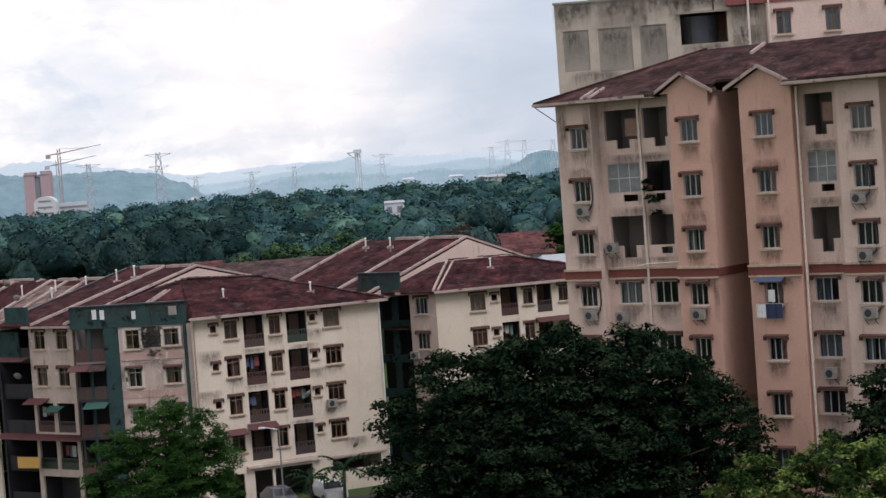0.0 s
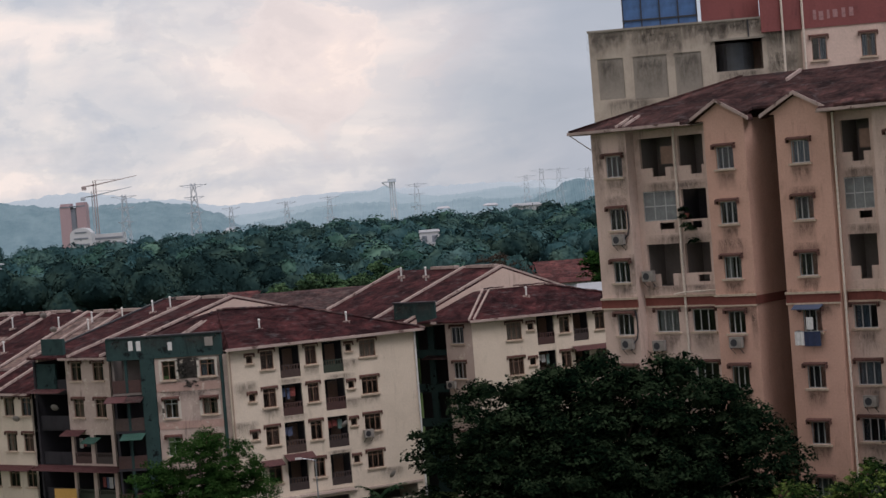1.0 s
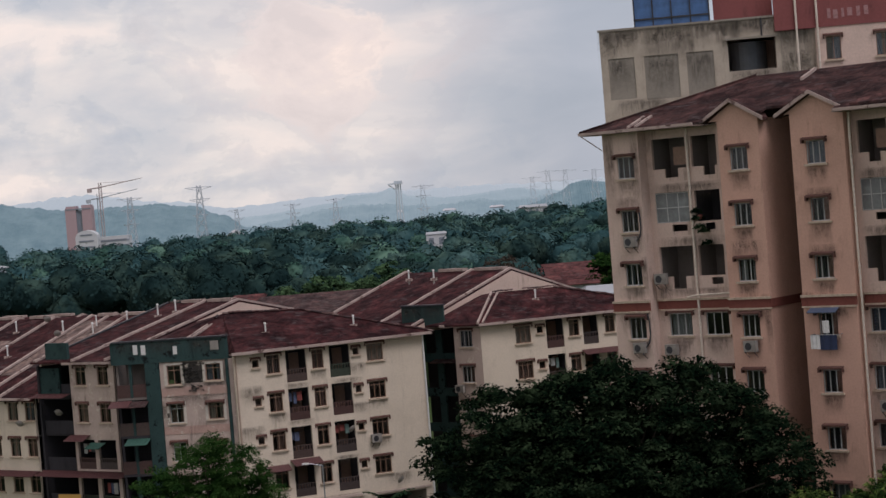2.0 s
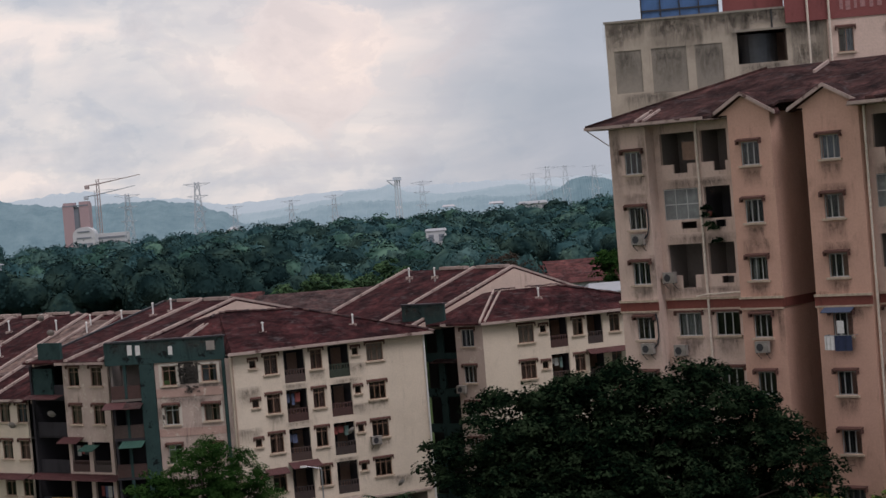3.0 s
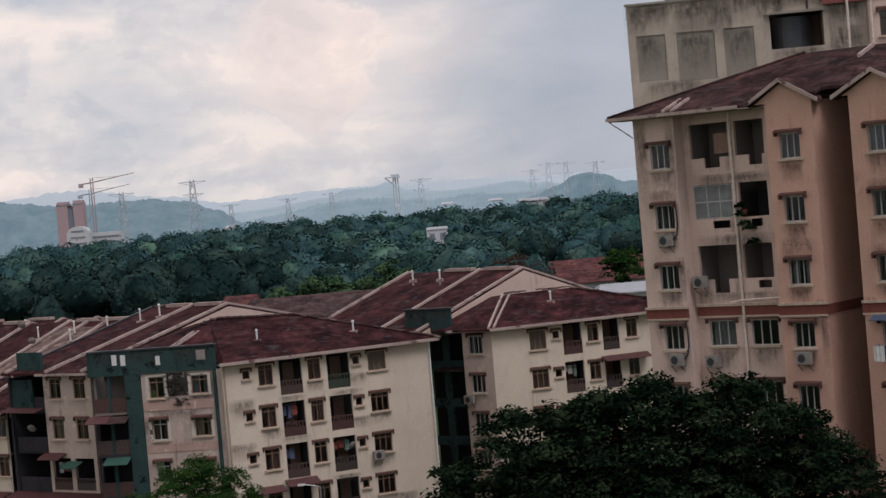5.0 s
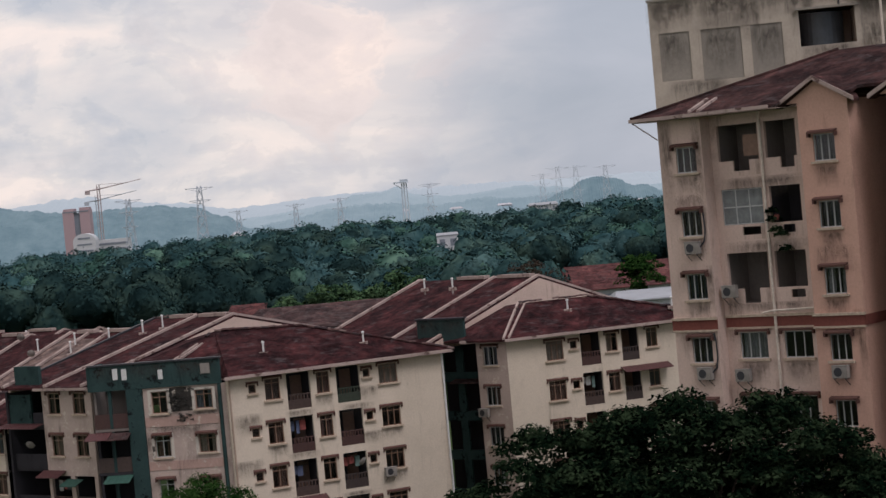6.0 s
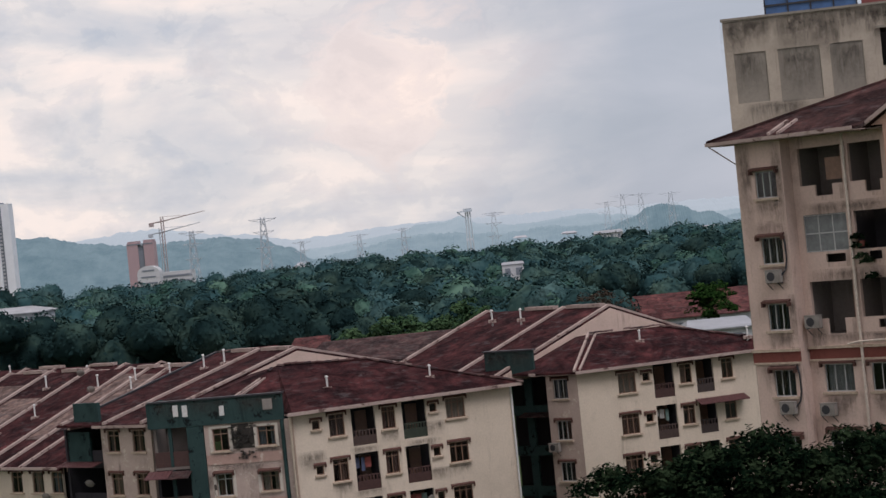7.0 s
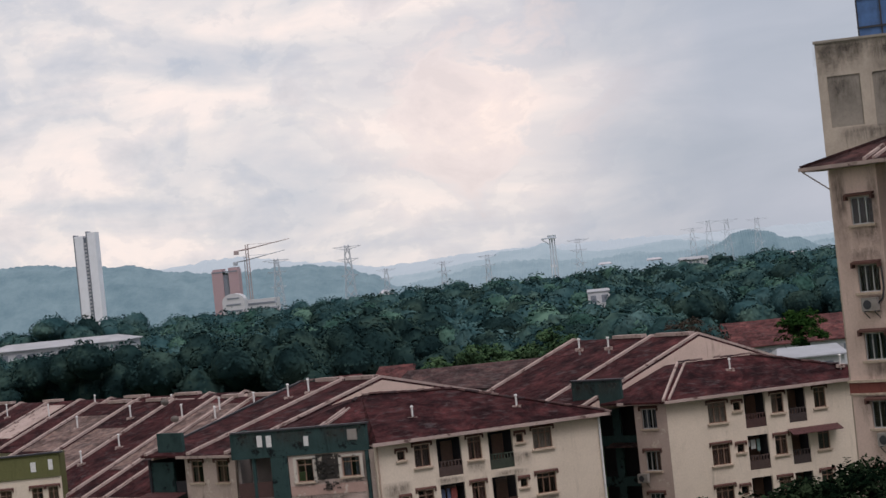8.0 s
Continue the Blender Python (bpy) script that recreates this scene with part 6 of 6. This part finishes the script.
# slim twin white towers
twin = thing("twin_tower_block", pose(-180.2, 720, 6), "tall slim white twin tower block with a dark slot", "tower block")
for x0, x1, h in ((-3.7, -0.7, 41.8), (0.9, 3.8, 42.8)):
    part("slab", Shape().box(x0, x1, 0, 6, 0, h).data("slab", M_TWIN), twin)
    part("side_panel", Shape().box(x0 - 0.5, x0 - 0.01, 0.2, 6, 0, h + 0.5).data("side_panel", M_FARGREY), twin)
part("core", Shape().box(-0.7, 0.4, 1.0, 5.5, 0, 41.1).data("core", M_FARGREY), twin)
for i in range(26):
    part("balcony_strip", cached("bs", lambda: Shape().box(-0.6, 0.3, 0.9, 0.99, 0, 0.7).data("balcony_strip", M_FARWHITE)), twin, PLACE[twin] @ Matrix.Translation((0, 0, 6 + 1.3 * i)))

pinkb = thing("office_tower", pose(-123.6, 680, 8), "hazy pink curved-top building under construction", "tower block")
part("left_wing", Shape().box(-4.6, -0.9, 0, 6, 0, 21.8).box(-4.3, -0.9, 0.2, 6, 21.8, 22.5).data("left_wing", M_FARPINK), pinkb)
part("right_wing", Shape().box(1.1, 4.4, 0, 6, 0, 22.0).box(1.1, 4.1, 0.2, 6, 22.0, 22.7).data("right_wing", M_FARPINK), pinkb)
part("glass_core", Shape().box(-0.9, 1.1, 0.6, 5.5, 0, 21.0).box(-4.4, 4.2, -0.1, 6.1, 21.2, 21.6).data("glass_core", M_FARGREY), pinkb)
dome = thing("domed_building", pose(-116.3, 650, 8), "white building with a rounded roof", "building")
ds = Shape().box(-3.6, 3.6, 0, 6, 0, 11.6)
for i in range(10):
    a0, a1 = math.pi * i / 10, math.pi * (i + 1) / 10
    ds.face((3.6 * math.cos(a0), 0, 11.6 + 2.4 * math.sin(a0)), (3.6 * math.cos(a1), 0, 11.6 + 2.4 * math.sin(a1)), (3.6 * math.cos(a1), 6, 11.6 + 2.4 * math.sin(a1)), (3.6 * math.cos(a0), 6, 11.6 + 2.4 * math.sin(a0)))
    ds.face((0, 0, 11.6), (3.6 * math.cos(a0), 0, 11.6 + 2.4 * math.sin(a0)), (3.6 * math.cos(a1), 0, 11.6 + 2.4 * math.sin(a1)))
part("body", ds.data("body", M_FARWHITE), dome)
for i in range(3):
    part("window_band", Shape().box(-2.8 + 0.4 * i, 2.8 - 0.4 * i, -0.12, -0.02, 8.2 + 2.0 * i, 8.7 + 2.0 * i).data("window_band", M_FARGREY), dome)
low = thing("office_building", pose(-109.0, 660, 8), "long low white office building", "building")
part("wall", Shape().box(-5.2, 5.2, 0, 6, 0, 11.4).data("wall", M_FARWHITE), low)
for i in range(3):
    part("window_band", Shape().box(-5.0, 5.0, -0.12, -0.02, 6.0 + 1.8 * i, 6.7 + 1.8 * i).data("window_band", M_FARGREY), low)


def crane(x, y, z0, z1, back, jib, mat, label):
    t = thing("tower_crane", pose(x, y, z0), label, "crane", "construction cranes")
    h = z1 - z0
    b = Shape()
    for sx in (-0.45, 0.45):
        b.rod((sx, 0, 0), (sx, 0, h), 0.16, n=4)
    for i in range(int(h / 1.2)):
        b.rod((-0.45, 0, 1.2 * i), (0.45, 0, 1.2 * i + 1.2), 0.08, n=4)
    part("mast", b.data("mast", mat), t)
    part("jib", Shape().rod((0, 0, h - 1.6), (jib, 0, h + 0.6), 0.22, 0.1, 4).rod((0, 0, h), (jib * 0.6, 0, h - 0.2), 0.06, n=4).data("jib", mat), t)
    part("counter_jib", Shape().rod((0, 0, h - 1.6), (-back, 0, h - 2.0), 0.26, 0.2, 4).box(-back, -back + 1.6, -0.4, 0.4, h - 3.2, h - 1.9).data("counter_jib", mat), t)
    return t


# orange crane paint with the haze before it mixed into the colour
M_CRANE = plain("haze_paled_crane_paint", (0.36, 0.29, 0.28), 0.7)
crane(-118.9, 700, 8, 38.2, 4.6, 15.0, M_CRANE, "orange tower crane above the building site")
crane(-120.6, 705, 8, 34.5, 4.4, 14.0, M_FARSTEEL, "grey tower crane above the building site")


# ------------------------------------------------------------------ things on and before the facades
for m, x, y, z in ((mT, 1.6, 0, 20.2), (mT, 1.7, 0, 14.2), (mT, 8.9, 0, 14.2), (mT, 3.3, R_IN, 14.0), (mT, 3.0, R_IN - 0.1, 18.0), (mT, 19.0, 0, 20.2), (mT, 19.2, 0, 17.2), (mT, 19.3, 0, 14.2), (mT, 16.4, R_IN, 10.9), (mC, 10.4, 0, 6.35), (mB2, 0.4, 0, 8.6)):
    aircon(m @ Matrix.Translation((x, y, z)), 2.2 if (x, z) in ((1.6, 20.2), (1.7, 14.2), (19.0, 20.2), (19.2, 17.2), (19.3, 14.2)) else 0.0)
for m, x, y, z in ((mL, -6.2, 0.4, 10.0), (mC, 8.4, -0.1, 7.6), (mL, -10.2, 0, 9.2), (mC, 12.0, 0, 3.4)):
    dish(m @ Matrix.Translation((x, y, z)))

wash = thing("laundry_rack", mT @ Matrix.Translation((13.55, 0, 14.2)), "blue awning and clothes drying on a window rack", "laundry rack")
part("awning", Shape().slab([(-0.95, -0.55, 2.05), (0.75, -0.55, 2.05), (0.75, -0.005, 2.3), (-0.95, -0.005, 2.3)], 0.04).data("awning", plain("blue_awning_sheet", (0.06, 0.08, 0.13), 0.5)), wash)
part("rail", Shape().rod((-0.8, -0.5, 0.85), (0.8, -0.5, 0.85), 0.02).rod((-0.8, -0.5, 0.85), (-0.8, -0.01, 0.85), 0.02).rod((0.8, -0.5, 0.85), (0.8, -0.01, 0.85), 0.02).data("rail", M_METAL), wash)


def cloth(x0, x1, z0, z1, mat, name):
    s = Shape()
    n = 7
    for i in range(n):
        a, b = x0 + (x1 - x0) * i / n, x0 + (x1 - x0) * (i + 1) / n
        ya, yb = -0.5 + 0.03 * math.sin(i * 2.1), -0.5 + 0.03 * math.sin((i + 1) * 2.1)
        s.face((a, ya, z0), (b, yb, z0), (b, yb, z1), (a, ya, z1))
    part(name, s.data(name, mat), wash)


cloth(-0.85, -0.3, 0.1, 0.85, M_WHITE, "towel")
cloth(-0.28, 0.7, 0.05, 0.85, plain("navy_cloth", (0.02, 0.03, 0.07), 0.9), "sheet")
cloth(-0.1, 0.3, 0.95, 1.6, M_WHITE, "shirt")

rng_v = np.random.default_rng(31)
vine = thing("balcony_plant", mT @ Matrix.Translation((5.5, R_IN, 21.0)), "trailing dark green plant hanging over the balcony", "plant")
pv, nv, sv = clump_points(rng_v, np.array([(0.1, -0.15, 0.5), (0.2, -0.2, 0.0), (0.45, -0.2, -0.2), (0.6, -0.2, -0.9), (0.0, -0.15, 0.9)]), np.array([0.4, 0.35, 0.35, 0.35, 0.3]), 60, 0.14)
part("leaves", leaf_mesh("leaves", pv, nv, sv, M_LEAF, rng_v), vine)
part("pot", Shape().rod((0.2, -0.13, 0.5), (0.2, -0.13, 0.75), 0.12, 0.16, 8).data("pot", M_BAND), vine)

solo("banner", Shape().slab([(-6.2, -0.75, 3.1), (-3.8, -0.72, 3.15), (-3.9, -0.62, 3.95), (-6.3, -0.65, 3.9)], 0.05).data("banner", M_YELLOW), mL, "yellow cloth banner hung under the lower awning", "banner")


def palm(x, y, h, seed, r=2.0):
    rng = random.Random(seed)
    t = thing("palm_tree", pose(x, y, 0), "small dark green palm by the car park", "palm tree", "palms")
    part("trunk", Shape().rod((0, 0, -0.1), (0.1, 0, h), 0.14, 0.10, 8).data("trunk", M_BARK), t)
    for i in range(13):
        a = 2 * math.pi * i / 13 + rng.uniform(-0.2, 0.2)
        e = rng.uniform(0.2, 1.1)
        s = Shape()
        prev = Vector((0.1, 0, h))
        d = Vector((math.cos(a) * math.cos(e), math.sin(a) * math.cos(e), math.sin(e)))
        side = Vector((-math.sin(a), math.cos(a), 0))
        for k in range(7):
            nxt = prev + d * r / 7
            wd = 0.42 * math.sin(math.pi * (k + 0.8) / 8)
            for q in (-1, 1):
                tip = (prev + nxt) / 2 + side * q * wd + d * 0.2 - Vector((0, 0, wd * 0.5))
                s.face(prev, nxt, tip)
            prev = nxt
            d = (d - Vector((0, 0, 0.22))).normalized()
        part("frond", s.data("frond", M_PALM), t)
    return t


palm(-7.3, 134, 2.0, 1)
palm(-4.9, 134.5, 2.4, 2, 2.4)


def car(m, mat, label):
    t = thing("car", m, label, "car", "parked cars")
    prof = [(-2.0, 0.35), (-2.0, 0.85), (-1.2, 0.95), (-0.6, 1.42), (0.8, 1.45), (1.5, 0.98), (2.05, 0.85), (2.05, 0.35)]
    s = Shape()
    for (x0, z0), (x1, z1) in zip(prof, prof[1:] + prof[:1]):
        k0, k1 = (0.66 if z0 > 1.2 else 0.82), (0.66 if z1 > 1.2 else 0.82)
        s.face((x0, -k0, z0), (x1, -k1, z1), (x1, k1, z1), (x0, k0, z0))
    for q in (-1, 1):
        pts = [(x, q * (0.66 if z > 1.2 else 0.82), z) for x, z in prof]
        s.face(*(pts if q < 0 else pts[::-1]))
    part("body", s.data("body", mat), t)
    part("windscreen", Shape().face((-1.16, -0.7, 1.0), (-0.64, -0.6, 1.40), (-0.64, 0.6, 1.40), (-1.16, 0.7, 1.0)).data("windscreen", M_DARK), t, PLACE[t] @ Matrix.Translation((-0.015, 0, 0.01)))
    for x in (-1.25, 1.3):
        for q in (-1, 1):
            w = part("wheel", cached("tyre", lambda: Shape().rod((0, -0.1, 0), (0, 0.1, 0), 0.32, n=14).data("tyre", M_DARK)), t, PLACE[t] @ Matrix.Translation((x, q * 0.76, 0.32)))
            part("rim", cached("rim", lambda: Shape().rod((0, -0.11, 0), (0, 0.11, 0), 0.19, n=10).data("rim", M_METAL)), w)
    return t


car(pose(-6.1, 136.6, 0.03, 0, 0, 110), plain("white_car_paint", (0.75, 0.75, 0.75), 0.25), "white car parked among the palms")
car(pose(-9.6, 135.2, 0.03, 0, 0, 112), plain("grey_car_paint", (0.12, 0.12, 0.13), 0.25), "dark grey car parked before the flats")
lamp = thing("street_lamp", pose(-9.2, 134.0, 0), "thin grey street lamp post", "street lamp")
part("post", Shape().rod((0, 0, 0), (0, 0, 5.8), 0.07, 0.05, 8).data("post", M_METAL), lamp)
part("arm", Shape().rod((0, 0, 5.75), (-1.0, -0.2, 6.0), 0.035, n=6).data("arm", M_METAL), lamp)
part("lantern", Shape().box(-1.4, -0.95, -0.32, -0.1, 5.93, 6.05).data("lantern", M_WHITE), lamp)


rng_c = np.random.default_rng(41)
creeper = thing("wall_creeper", mP @ Matrix.Translation((3.1, 0, 11.6)), "dark withered creeper clinging to the flaking wall", "creeper")
cz = np.stack([rng_c.normal(0, 0.42, 60), np.full(60, -0.06), rng_c.uniform(-0.3, 1.8, 60)], 1)
pc, nc, sc = clump_points(rng_c, cz, rng_c.uniform(0.06, 0.22, 60), 22, 0.06)
pc[:, 1] = np.minimum(pc[:, 1] * 0.5, -0.02)
part("leaves", leaf_mesh("leaves", pc, nc, sc, plain("withered_leaves", (0.030, 0.028, 0.024), 0.9, var=0.4), rng_c), creeper)


# ------------------------------------------------------------------ washing on the balconies
M_WASH = varied("washed_clothes", [(0.45, 0.44, 0.42), (0.10, 0.12, 0.20), (0.30, 0.08, 0.07), (0.38, 0.33, 0.25), (0.05, 0.05, 0.055), (0.16, 0.24, 0.22)], 0.9)
wash_rnd = random.Random(77)


def washing(m, x0, x1, z, n):
    """A line across a balcony's opening with garments pegged to it."""
    t = thing("washing_line", m @ Matrix.Translation((x0, 0.5, z)), "clothes drying on a line across a balcony", "laundry", "washing on the balconies")
    w = x1 - x0
    part("line", Shape().rod((0.0, 0, 0), (w, 0, 0), 0.012, n=4).data("line", M_DARK), t)
    x = 0.08
    for _ in range(n):
        gw, gh = wash_rnd.uniform(0.22, 0.42), wash_rnd.uniform(0.4, 0.85)
        if x + gw > w:
            break
        g = Shape().slab([(x, -0.03, -0.01), (x + gw * 0.5, 0.0, -0.03), (x + gw, -0.02, -0.01), (x + gw, 0.02, 0.0), (x, 0.02, 0.0)], gh)
        part("garment", g.data("garment", M_WASH), t)
        x += gw + wash_rnd.uniform(0.03, 0.14)
    return t


for m, x0, x1, z, n in ((mC, 7.32, 8.93, 13.72 - 2 * STOREY - 0.3, 3), (mC, 3.94, 5.52, 13.72 - STOREY - 0.3, 3), (mC, 3.94, 5.52, 13.72 - 2 * STOREY - 0.4, 2), (mB, 5.49, 6.97, 13.66 - STOREY - 0.3, 3), (mL, -4.4, -2.6, 7.6, 3), (mL, -2.2, -0.35, 4.7, 4)):
    washing(m, x0, x1, z, n)
